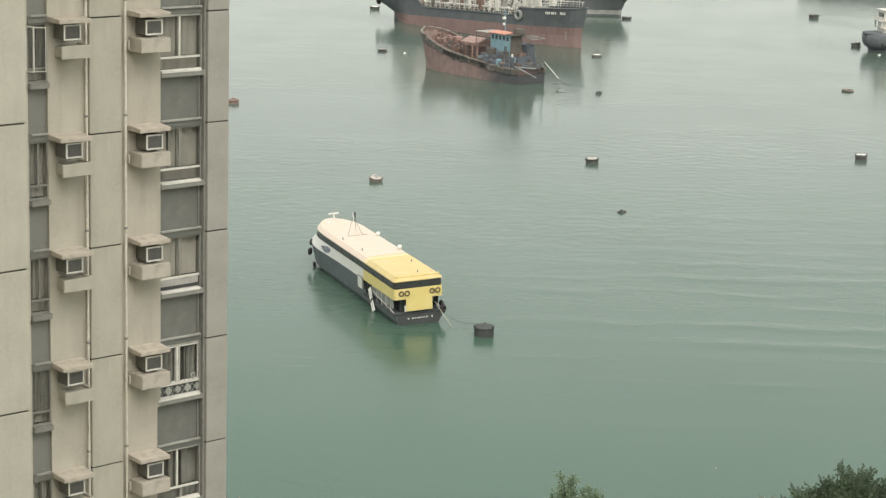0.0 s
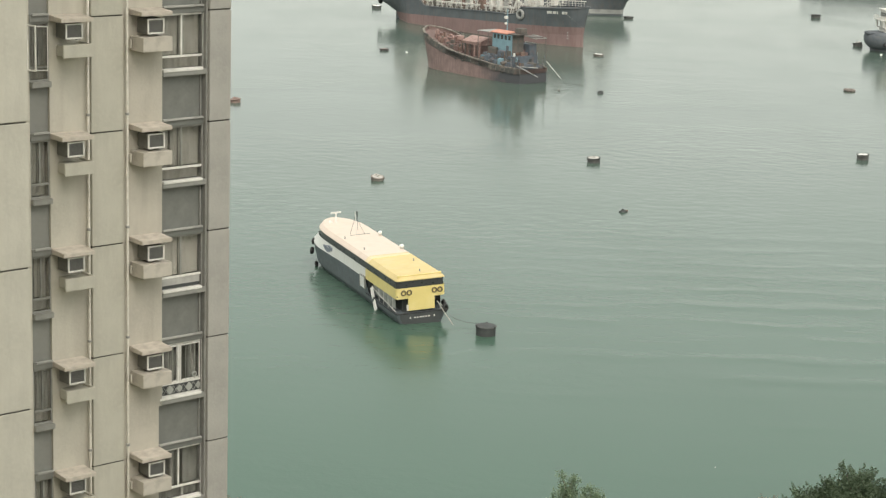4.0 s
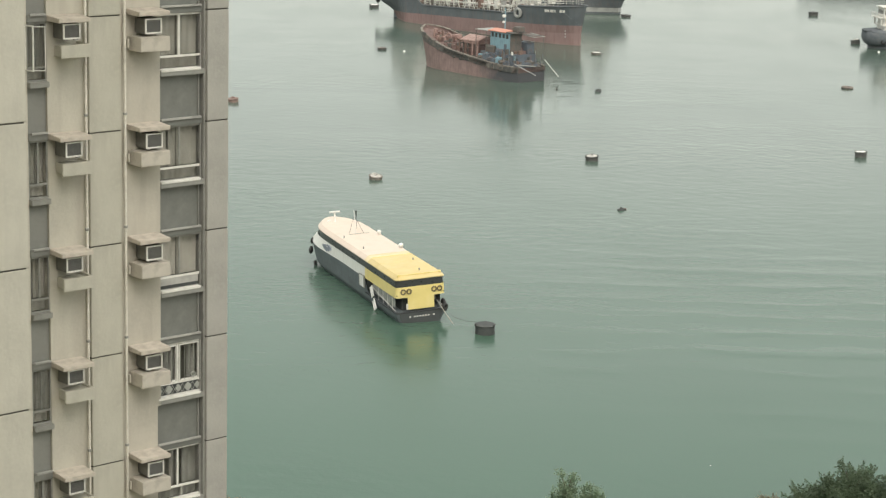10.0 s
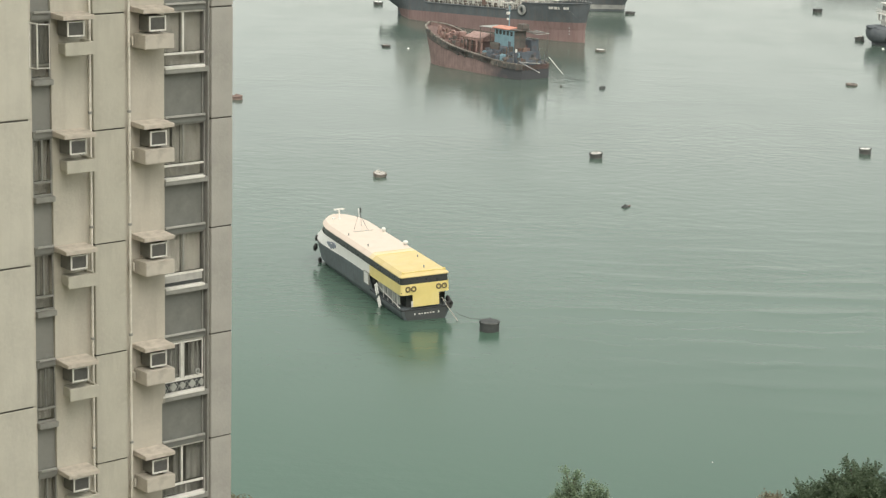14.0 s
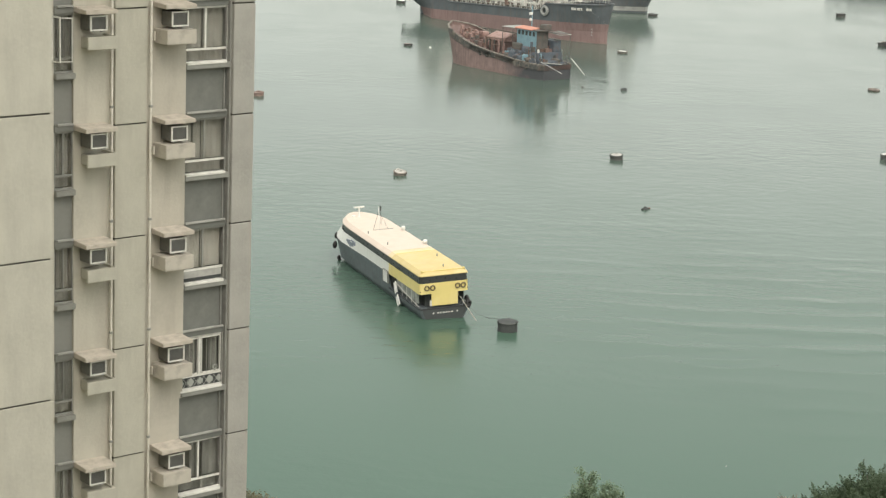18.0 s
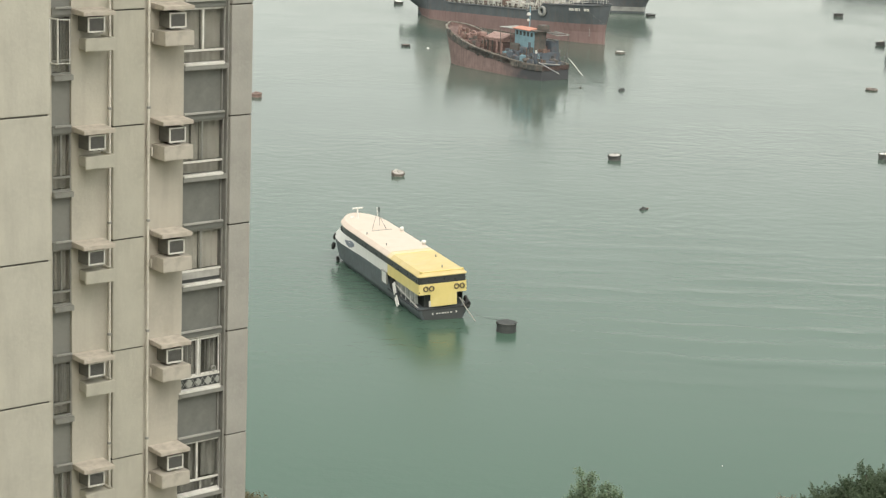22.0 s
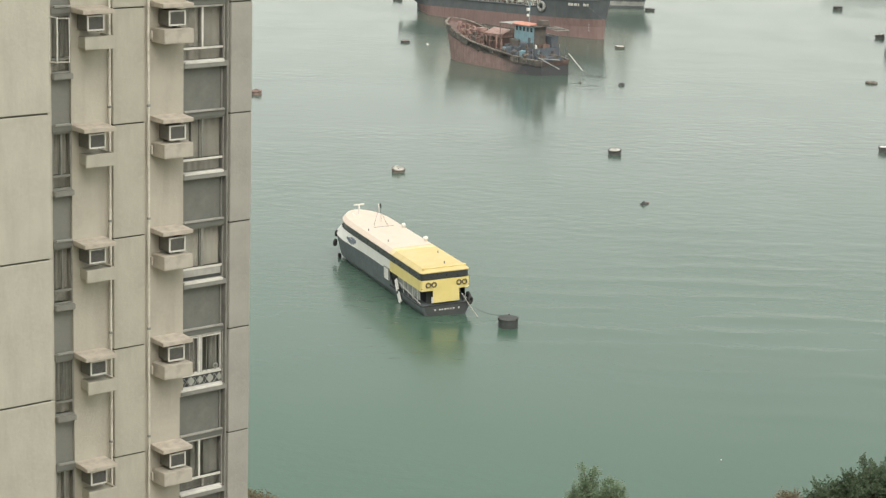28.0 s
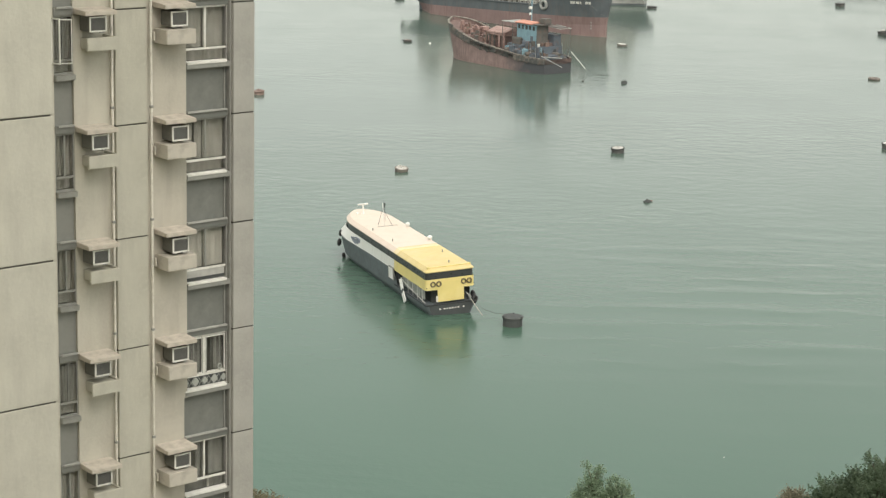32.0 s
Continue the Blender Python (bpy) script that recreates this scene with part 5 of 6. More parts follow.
    part("shed_rail", bars(0.07, [(1.4, 2.9, 7.85), (3.3, 2.9, 7.9), (3.3, 6.5, 7.85)]), T_GREY, shed)
    part("water_drum", lathe(bmesh.new(), [(0.24, 0), (0.26, 0.35), (0.22, 0.6), (0.12, 0.7)], 12, (-2.8, 3.1, 5.4)), STEEL_WHITE, wb, "white plastic water drum")
    mast = part("mast", bars(0.16, [(-0.4, 8.2, 10.1), (-0.4, 8.2, 14.6)]), R_BLUE, wb)
    part("mast_light", boxes((-1.15, -0.4, 7.9, 8.5, 12.7, 13.3), bev=0.1), F_WHITE, mast, "white lamp box")
    part("mast_light", boxes((-1.1, -0.5, 8.0, 8.4, 11.5, 12.0), bev=0.1), F_WHITE, mast, "white lamp box")
    part("mast_arm", bars(0.06, [(-1.5, 8.2, 13.8), (0.6, 8.2, 13.8)]), T_GREY, mast)
    for k in range(60):
        y = rnd.uniform(0.4, 12.2)
        sx = rnd.choice((-1, 1))
        x = sx * rnd.uniform(3.5, 4.4)
        part("deck_post", bars(rnd.uniform(0.04, 0.12), [(x, y, 2.0), (x + rnd.uniform(-0.3, 0.3), y + rnd.uniform(-0.3, 0.3), rnd.uniform(3.2, 6.4))]), rnd.choice((R_STEEL, R_DARK, RUST, R_STEEL, T_GREY)), wb)
    for k in range(24):
        x, y = rnd.uniform(-3.2, 2.8), rnd.uniform(-0.2 + 0.5, 5.0)
        h = rnd.uniform(0.3, 1.2)
        part("deck_box", boxes((x, x + rnd.uniform(0.4, 1.0), y, y + rnd.uniform(0.4, 1.0), 5.4 if y > 2.6 else 2.0, (5.4 if y > 2.6 else 2.6) + h), bev=0.04), rnd.choice((R_STEEL, R_DARK, RUST, R_DARK, R_DECK)), wb)
    for k in range(40):
        x, y = rnd.uniform(-4.3, -2.9), rnd.uniform(1.2, 12.2)
        w, d = rnd.uniform(0.25, 0.9), rnd.uniform(0.25, 1.1)
        part("deck_box", boxes((x, x + w, y, y + d, 2.1, rnd.uniform(3.0, 5.5)), bev=0.05), rnd.choice((R_STEEL, R_STEEL, R_STEEL, R_DARK, R_BLUE, T_BLACK)), wb)
    for k in range(34):
        x, y = rnd.uniform(-4.5, 3.9), rnd.uniform(0.3, 12.0)
        if y > 2.2 and -3.9 < x < 3.3:
            x = -4.4
        w, d, h = rnd.uniform(0.3, 0.8), rnd.uniform(0.3, 1.0), rnd.uniform(0.4, 1.9)
        part("deck_box", boxes((x, x + w, y, y + d, 2.0, 2.6 + h), bev=0.04), rnd.choice((R_STEEL, R_DARK, R_STEEL, RUST, R_STEEL, R_DARK)), wb)
    for y in (1.0, 4.6, 6.2, 12.4, 17.0, 19.2, 27.0):
        z = sheer(y / L) - 0.3 * math.sin(y * 3)
        for sx in (-1, 1):
            w = [q for q in secs if q[0] <= y + 0.1][-1][1]
            part("fender_tyre", torus(bmesh.new(), (sx * (w + 0.06), y, z - 0.6), 0.36, 0.2, (1, 0, 0), 12, 6), B_STEEL, wb)
    # heaps of netting and rope
    for x, y, z, r, m in ((-2.6, 1.4, 3.3, 0.9, R_STEEL), (0.9, 1.6, 3.6, 1.0, R_DARK), (-3.9, 8.4, 4.0, 0.9, R_STEEL), (-4.0, 4.6, 3.8, 0.8, R_DARK), (-3.6, 12.9, 3.3, 0.8, R_STEEL), (-1.2, 11.6, 5.6, 0.9, R_DARK), (2.4, 1.2, 3.0, 0.8, B_STEEL), (-3.4, 22.6, 4.6, 0.7, R_DECK), (3.0, 23.8, 5.0, 0.8, R_DARK)):
        bm = bmesh.new()
        bmesh.ops.create_icosphere(bm, subdivisions=2, radius=r)
        for v in bm.verts:
            v.co = Vector((v.co.x, v.co.y * 1.3, v.co.z * 0.75)) * (1 + 0.45 * noise.noise(v.co * 1.9 + Vector((x, y, z)))) + Vector((x, y, z))
        part("net_heap", bm, m, wb)
    # canvas covers and lockers crowd the after deck
    part("stern_cover", slab_roof(-3.2, 2.6, 0.5, 2.7, 2.3, 3.5, 3.9), R_STEEL, wb, "blue-grey canvas cover")
    for y, l, h, m in ((2.9, 1.9, 4.3, R_STEEL), (5.0, 1.5, 4.9, R_BLUE), (6.7, 2.2, 4.5, R_STEEL), (9.1, 1.6, 5.2, R_STEEL), (10.9, 1.4, 4.6, R_DARK)):
        part("side_locker", slab_roof(-4.45, -3.45, y, y + l, 2.4, h - 0.3, h), m, wb)
    part("spar", bars(0.11, [(-4.4, 0.4, 3.9), (-3.8, -5.4, 2.2)]), T_GREY, wb, "pale loose spar")
    part("spar", bars(0.11, [(-3.4, 0.6, 3.6), (0.8, -0.4, 3.2)]), T_GREY, wb)
    part("spar", bars(0.08, [(3.6, -0.1, 4.4), (4.4, -3.7, 1.2)]), STEEL_WHITE, wb, "pale boom in the water")
    part("draught_mark", boxes((-4.84, -4.76, 5.6, 5.9, 0.1, 1.8)), STEEL_WHITE, wb)
    part("mooring_line", bars(0.03, [(3, 0, 2.4), (5.8, -5.0, 0.1), (7.6, -8.6, 0.0)]), ROPE_DARK, wb, "dark mooring line")
    return wb


workboat = build_workboat()


# ---- tanker ----
def build_tanker():
    tk = empty("coastal_tanker", pose(-12.9, 544.6, 0, 2.3, 0, -138.4), "weathered black tanker with red underside riding high", "tanker")
    L, B = 67.0, 10.5
    sheer = lambda s: 4.5 + 1.9 * min(1, max(0, (s - 0.73) / 0.03)) + 0.5 * max(0, (s - 0.8) / 0.2) + 1.9 * min(1, max(0, (0.22 - s) / 0.03))
    secs = hull_loft(L, B, sheer, bow=0.24, stern=0.12, n=60, over=4.8, blunt=3.8)
    a, b = hull_bands(secs, (lambda z: -3.5, lambda z: 2.1, lambda z: z), 0.45)
    part("lower_hull", a, T_RED, tk, "red antifouled lower hull")
    part("upper_hull", b, T_BLACK, tk, "weathered black upper hull")
    part("deck", deck_bm(secs, 0.5, 0.2), T_DECK, tk)
    part("rubbing_rail", rim_bm(secs, 0.2, up=-0.1), T_BLACK, tk)
    railing(tk, secs, 1.2, 0, 64, 2, label="white railing")
    for sx in (-1, 1):
        pts = [(sx * (w - 0.25), y + ys * 0.95, zt) for y, w, zt, t, ys in secs if 47.5 <= y <= 65][::2]
        for a, b in zip(pts, pts[1:]):
            part("bow_rail_post", bars(0.06, [(a[0], a[1], a[2] - 0.2), (a[0], a[1], a[2] + 1.9)]), STEEL_WHITE, tk)
        part("bow_rail", bars(0.07, [(x, y, z + 1.9) for x, y, z in pts], [(x, y, z + 1.1) for x, y, z in pts]), STEEL_WHITE, tk, "white bow rail")
    # raised side brackets along the deck edge
    for k in range(18):
        y = 15.4 + k * 1.85
        for sx in (-1, 1):
            part("bulwark_stay", bars(0.13, [(sx * 5.0, y - 0.1, 4.0), (sx * 5.0, y + 0.35, 5.9), (sx * 5.0, y + 0.8, 4.0)]), STEEL_WHITE, tk)
    part("coaming", bars(0.15, [(-5.0, 15, 5.95), (-5.0, 48, 5.95)], [(5.0, 15, 5.95), (5.0, 48, 5.95)]), STEEL_WHITE, tk)
    # trunk deck, pipes, manifolds, masts
    part("trunk", boxes((-3.6, 3.6, 15, 47, 3.9, 5.4), bev=0.2), T_DECK, tk, "trunk deck over the tanks")
    for i in range(5):
        x = -2.4 + 1.2 * i
        part("cargo_pipe", bars(0.2, [(x, 16, 5.8), (x, 46, 5.8)], n=8), (STEEL_WHITE, RUST, T_GREY, STEEL_WHITE, RUST)[i], tk)
    rnd = random.Random(11)
    for k in range(150):
        x, y = rnd.uniform(-4.4, 4.4), rnd.uniform(14, 48)
        h = rnd.uniform(0.6, 2.8)
        m = rnd.choice((STEEL_WHITE, STEEL_WHITE, STEEL_WHITE, T_GREY, RUST, T_DECK))
        if k % 2:
            part("valve_post", lathe(bmesh.new(), [(0.2, 0), (0.16, h * 0.7), (0.36, h * 0.72), (0.36, h * 0.8), (0.1, h)], 8, (x, y, 5.2)), m, tk)
        else:
            w, d = rnd.uniform(0.3, 1.3), rnd.uniform(0.3, 1.3)
            part("deck_locker", boxes((x, x + w, y, y + d, 5.0, 5.4 + h), bev=0.05), m, tk)
    for y in (20, 29, 38, 46):
        part("derrick_post", bars(0.22, [(-3.2, y, 5.2), (-0.8, y + 1.6, 13.5)], [(3.2, y, 5.2), (0.8, y + 1.6, 13.5)], [(-0.9, y + 1.6, 13.2), (0.9, y + 1.6, 13.2)], n=8), STEEL_WHITE, tk, "white derrick posts")
        part("derrick_boom", bars(0.15, [(0, y + 0.5, 6.2), (2.2, y + 7, 9.5)], n=8), STEEL_WHITE, tk)
    for y in (24, 34, 43):
        part("catwalk_frame", bars(0.1, [(2.2, y, 5.2), (2.2, y, 8.0), (2.2, y + 5, 8.0), (2.2, y + 5, 5.2)], [(4.2, y, 5.2), (4.2, y, 8.0), (4.2, y + 5, 8.0), (4.2, y + 5, 5.2)]), STEEL_WHITE, tk)
    # poop and accommodation at the stern, forecastle gear
    poop = part("poop_house", boxes((-4.2, 4.2, 1.5, 12.5, 6.7, 9.4), bev=0.1), STEEL_WHITE, tk, "white poop house")
    acc = part("accommodation", boxes((-3.8, 3.8, 2, 11, 9.4, 14.6), bev=0.1), STEEL_WHITE, tk)
    bridge = part("bridge", boxes((-4.8, 4.8, 6.5, 11.4, 14.6, 17.2), bev=0.1), STEEL_WHITE, tk)
    for z, x, house in ((7.8, 4.2, poop), (10.4, 3.8, acc), (12.6, 3.8, acc), (15.6, 4.8, bridge)):
        for k in range(6):
            for sx in (-1, 1):
                y0 = 2.6 + k * 1.4 if z < 15 else 6.9 + k * 0.75
                part("porthole", boxes((sx * x - 0.03, sx * x + 0.03, y0, y0 + 0.6, z, z + 0.7)), F_GLASS, house)
    part("funnel", boxes((-1.3, 1.3, 2.2, 4.8, 14.6, 19.0), bev=0.4), T_BLACK, tk)
    part("windlass", lathe(bmesh.new(), [(0.7, 0), (0.7, 1.3), (0.9, 1.4)], 12, (0, 57, 7.4)), RUST, tk)
    for x, y, h in ((2.4, 52, 2.0), (3.0, 54.5, 1.4), (1.6, 58, 1.6), (-1.6, 55, 1.8), (3.2, 50.4, 2.4)):
        part("deck_locker", boxes((x - 0.6, x + 0.6, y, y + 1.4, 6.9, 7.4 + h), bev=0.06), STEEL_WHITE, tk)
    part("foremast", bars(0.18, [(0, 60, 7.6), (0, 60, 16)], n=8), STEEL_WHITE, tk)
    # rudder and screw show below the raised stern
    rudder = part("rudder", boxes((-0.25, 0.25, -2.6, -0.9, -1.5, 2.0), bev=0.08), T_BLACK, tk, "dark rudder under the counter")
    part("rudder_post", bars(0.3, [(0, -0.6, -1.0), (0, -0.4, 3.0)], n=8), T_GREY, rudder)
    part("fender_tyre", torus(bmesh.new(), (3.4, -5.1, 5.0), 0.8, 0.4, (0.5, -1, 0), 16, 8), RUBBER, tk, "black tyre fender at the stern", smooth=True)
    # tyre fender, name bars, anchor chain, draught marks on the bow
    part("fender_tyre", torus(bmesh.new(), (5.6, 51.0, 4.5), 0.95, 0.38, (1, 0, 0), 20, 8), T_GREY, tk, "large grey tyre fender", smooth=True)
    for i, w in enumerate((0.7, 0.5, 0.8, 0.6, 0.0, 0.7, 0.5)):
        if w:
            nm = part("name_mark", boxes((-0.05, 0.05, 0, w, 0, 0.6)), STEEL_WHITE, tk)
            hw, ha = hull_at(secs, 59.6 + i * 0.80, 5.3)
            nm.matrix_basis = pose(hw + 0.10, 59.6 + i * 0.80, 5.2, 0, 6, ha)
    hw, ha = hull_at(secs, 62.5, 5.3)
    part("hawse_pipe", torus(bmesh.new(), (hw, 62.5, 5.5), 0.4, 0.14, (1, 0.7, 0), 12, 6), T_BLACK, tk)
    part("chain", bars(0.02, [(hw + 0.1, 63.4, 6.5), (hw * 0.7 + 0.3, 66.0, 4.4), (1.0, 68.2, 2.0)]), T_GREY, tk, "slack anchor chain")
    for k in range(5):
        part("draught_mark", boxes((hull_at(secs, 64.0, 0.5)[0] - 0.05, hull_at(secs, 64.0, 0.5)[0] + 0.1, 64.0, 64.3, -0.8 + k * 0.7, -0.5 + k * 0.7)), T_GREY, tk)
    return tk


build_tanker()


def build_cargo_ship():
    cs = empty("moored_coaster", pose(46.8, 569.0, 0, 0, 0, 62), "dark-hulled coaster moored behind the tanker", "ship")
    L, B = 52.0, 11.0
    sheer = lambda s: 6.0 + 1.2 * max(0, (s - 0.8) / 0.2) + 1.2 * max(0, (0.25 - s) / 0.25)
    secs = hull_loft(L, B, sheer, bow=0.25, stern=0.16, n=50, over=2.0, tuck=0.55)
    a, b, c = hull_bands(secs, (lambda z: -1.5, lambda z: 0.5, lambda z: 1.7, lambda z: z), 0.4)
    part("boot_top", a, T_BLACK, cs)
    part("boot_stripe", b, T_GREY, cs, "pale grey waterline stripe")
    part("upper_hull", c, T_BLACK, cs)
    part("deck", deck_bm(secs, 0.5, 0.2), T_DECK, cs)
    railing(cs, secs, 1.2, 0, 50, 1)
    poop = part("poop_house", boxes((-4.2, 4.2, 3, 13, 6.5, 9.4), bev=0.1), STEEL_WHITE, cs)
    part("bridge", boxes((-3.6, 3.6, 4, 12, 9.4, 14.5), bev=0.1), STEEL_WHITE, cs)
    for k in range(5):
        part("porthole", boxes((-4.23, -4.17, 3.8 + k * 1.8, 4.6 + k * 1.8, 7.6, 8.4)), F_GLASS, poop)
        part("porthole", boxes((-3.2 + k * 1.4, -2.4 + k * 1.4, 2.97, 3.03, 7.6, 8.4)), F_GLASS, poop)
    part("funnel", boxes((-1.2, 1.2, 4.5, 7, 14.5, 18.0), bev=0.3), T_BLACK, cs)
    for z, n in ((4.9, 4), (4.0, 5)):
        for i in range(n):
            part("name_mark", boxes((-1.6 + i * 0.75, -1.1 + i * 0.75, -0.06, 0.05, z, z + 0.55)), STEEL_WHITE, cs)
    part("hatch", boxes((-3.6, 3.6, 16, 38, 5.6, 7.2), bev=0.1), T_DECK, cs)
    part("mast", bars(0.2, [(0, 40, 6), (0, 40, 15)]), STEEL_WHITE, cs)
    return cs


build_cargo_ship()


def build_tug():
    tg = empty("harbour_tug", pose(124.4, 509.6, 0, 0, 0, 98), "dark-hulled harbour tug with white deckhouse", "tugboat")
    L, B = 21.4, 7.8
    sheer = lambda s: 2.8 + 2.0 * max(0, (s - 0.45) / 0.55) ** 1.5 + 0.5 * max(0, (0.2 - s) / 0.2)
    secs = hull_loft(L, B, sheer, bow=0.34, stern=0.2, n=40, blunt=6.0, rake=1.6)
    part("hull", hull_bands(secs, (lambda z: -1.2, lambda z: z), 0.6)[0], T_BLACK, tg, "black tug hull")
    part("deck", deck_bm(secs, 0.5, 0.2), R_DARK, tg)
    part("fender_strip", rim_bm(secs, 0.3, up=-0.35), RUBBER_OLD, tg, "thick rubber fender strip")
    ow = [(y + ys, w) for y, w, zt, t, ys in secs if y > 12.5 and w > 0.4]
    rings = []
    for z, off in ((0.7, -0.9), (1.3, -0.1), (2.2, 0.3), (3.2, 0.42), (4.1, 0.25), (4.6, -0.15)):
        side = [(w + off, y + max(0, y - 18.6) / 4.0 * off) for y, w in ow]
        rings.append([(-x, y, z) for x, y in side] + [(x, y, z) for x, y in side[::-1]])
    bm = bmesh.new()
    loft(bm, rings)
    part("bow_fender", bm, RUBBER_OLD, tg, "big rounded rubber bow fender", smooth=True)
    dh = part("deckhouse", boxes((-2.6, 2.6, 6, 18.7, 2.6, 5.6), bev=0.1), STEEL_WHITE, tg, "white deckhouse")
    wh = part("wheelhouse", boxes((-2.1, 2.1, 11.6, 18.8, 5.6, 10.0), bev=0.1), STEEL_WHITE, tg)
    for i in range(4):
        part("pane", boxes((-1.8 + i * 0.95, -1.1 + i * 0.95, 18.78, 18.84, 8.4, 9.4)), F_GLASS, wh)
        for x in (-2.12, 2.12):
            part("pane", boxes((x - 0.03, x + 0.03, 12.6 + i * 1.6, 13.6 + i * 1.6, 8.4, 9.4)), F_GLASS, wh)
        for x in (-2.62, 2.62):
            part("porthole", boxes((x - 0.03, x + 0.03, 9.6 + i * 2.1, 10.4 + i * 2.1, 4.2, 4.9)), F_GLASS, dh)
    part("doorway", boxes((-0.4, 0.4, 18.68, 18.74, 2.8, 4.8)), GREY_TRIM, dh)
    part("wheelhouse_roof", boxes((-2.5, 2.5, 11.2, 19.3, 10.0, 10.25), bev=0.06), STEEL_WHITE, tg)
    part("upper_deck", boxes((-3.1, 3.1, 5.6, 19.2, 5.6, 5.8), bev=0.04), STEEL_WHITE, tg)
    part("upper_rail", bars(0.05, [(-3.0, 6, 6.8), (-3.0, 16, 6.8)], [(3.0, 16, 6.8), (3.0, 6, 6.8)]), T_GREY, tg)
    for x, y in ((-3, 16), (3, 16), (-3, 12.5), (3, 12.5)):
        part("rail_post", bars(0.05, [(x, y, 5.8), (x, y, 6.8)]), T_GREY, tg)
    part("bridge_deck", boxes((-2.9, 2.9, 17.4, 20.2, 7.5, 7.65), bev=0.04), STEEL_WHITE, tg, "white overhanging bridge deck")
    brail = part("bridge_rail", bars(0.06, [(-2.8, 18.9, 8.6), (-2.8, 20.1, 8.6), (2.8, 20.1, 8.6), (2.8, 18.9, 8.6)], [(-2.8, 18.9, 8.1), (-2.8, 20.1, 8.1), (2.8, 20.1, 8.1), (2.8, 18.9, 8.1)]), STEEL_WHITE, tg, "white bridge rail")
    for x in (-2.8, -1.4, 0, 1.4, 2.8):
        part("rail_post", bars(0.05, [(x, 20.1, 7.6), (x, 20.1, 8.6)]), STEEL_WHITE, brail)
    for x in (-2.4, 2.4):
        part("bridge_post", boxes((x - 0.18, x + 0.18, 19.2, 19.55, 5.8, 7.5), bev=0.04), STEEL_WHITE, tg)
    part("mast", bars(0.14, [(0, 14, 10.2), (0, 14, 15)]), STEEL_WHITE, tg)
    part("funnel", boxes((-0.9, 0.9, 8.0, 10.0, 5.8, 9.6), bev=0.2), T_BLACK, tg)
    for k in range(7):
        s = k * 3.0 + 1.0
        w = [q for q in secs if q[0] <= s + 0.1][-1][1]
        for sx in (-1, 1):
            part("fender_tyre", torus(bmesh.new(), (sx * (w + 0.15), s, 1.9), 0.5, 0.22, (1, 0, 0), 12, 6), RUBBER, tg)
    for i in range(4):
        nm = part("name_mark", boxes((-0.05, 0.05, 0, 0.5, 0, 0.5)), STEEL_WHITE, tg)
        nm.matrix_basis = pose(3.86, 12.0 + i * 0.75, 2.1)
    return tg


build_tug()
ball_float(104.0, 497.6, 0.32, "white ball float beside the tug")
drum_buoy(101.6, 514.6, 1.2, 0.95, B_STEEL, B_PATCHY, "dark rubber-ringed buoy beside the tug", (3, 9), 1)


def build_barge():
    bg = empty("dark_barge", pose(168.0, 692.0, 0, 0, 0, 84), "long dark steel barge moored far out", "barge")
    secs = hull_loft(50, 12, lambda s: 6.6, bow=0.12, n=20)
    part("hull", hull_bands(secs, (lambda z: -1.0, lambda z: z), 0.3)[0], T_BLACK, bg, "dark steel hull")
    part("deck", deck_bm(secs, 0.4, 0.2), R_DARK, bg)
    part("rim", rim_bm(secs, 0.18), RUST, bg)
    part("deckhouse", boxes((-4, 4, 3, 10, 6.2, 10.6), bev=0.1), STEEL_WHITE, bg)
    part("hatch", boxes((-4.4, 4.4, 13, 44, 6.0, 8.0), bev=0.15), R_DARK, bg)
    return bg


build_barge()


# ---- shore trees and scrub ----
def leaf_cards(bm, c, n, spread, size, rnd):
    """A clump of small bent leaves."""
    for _ in range(n):
        d = Vector((rnd.gauss(0, 1), rnd.gauss(0, 1), rnd.gauss(0, 0.75)))
        if d.length > 2.0:
            d *= 2.0 / d.length
        leaf(bm, Vector(c) + d * spread * 0.5, size * rnd.uniform(0.6, 1.3), rnd)


def leaf(bm, p, s, rnd):
    q = Euler((rnd.uniform(-0.9, 0.9), rnd.uniform(-0.9, 0.9), rnd.uniform(0, 6.28))).to_matrix()
    vs = [bm.verts.new(p + q @ Vector(v)) for v in ((-s * 0.35, 0, 0), (0, -s * 0.6, s * 0.1), (s * 0.35, 0, 0), (0, s * 0.6, s * 0.1))]
    bm.faces.new((vs[0], vs[1], vs[2]))
    bm.faces.new((vs[0], vs[2], vs[3]))


def tuft(bm, base, way, length, radius, n, size, rnd):
    """A leafy shoot: broad at its foot, narrowing to a ragged point."""
    way = way.normalized()
    a = way.orthogonal().normalized()
    b = way.cross(a)
    for _ in range(n):
        t = rnd.random() ** 0.85
        r = radius * (1 - t) ** 0.6 * math.sqrt(rnd.random()) * rnd.uniform(0.7, 1.15)
        k = rnd.uniform(0, 6.283)
        leaf(bm, base + way * (t * length) + a * (r * math.cos(k)) + b * (r * math.sin(k)), size * rnd.uniform(0.6, 1.2) * (1 - 0.35 * t), rnd)


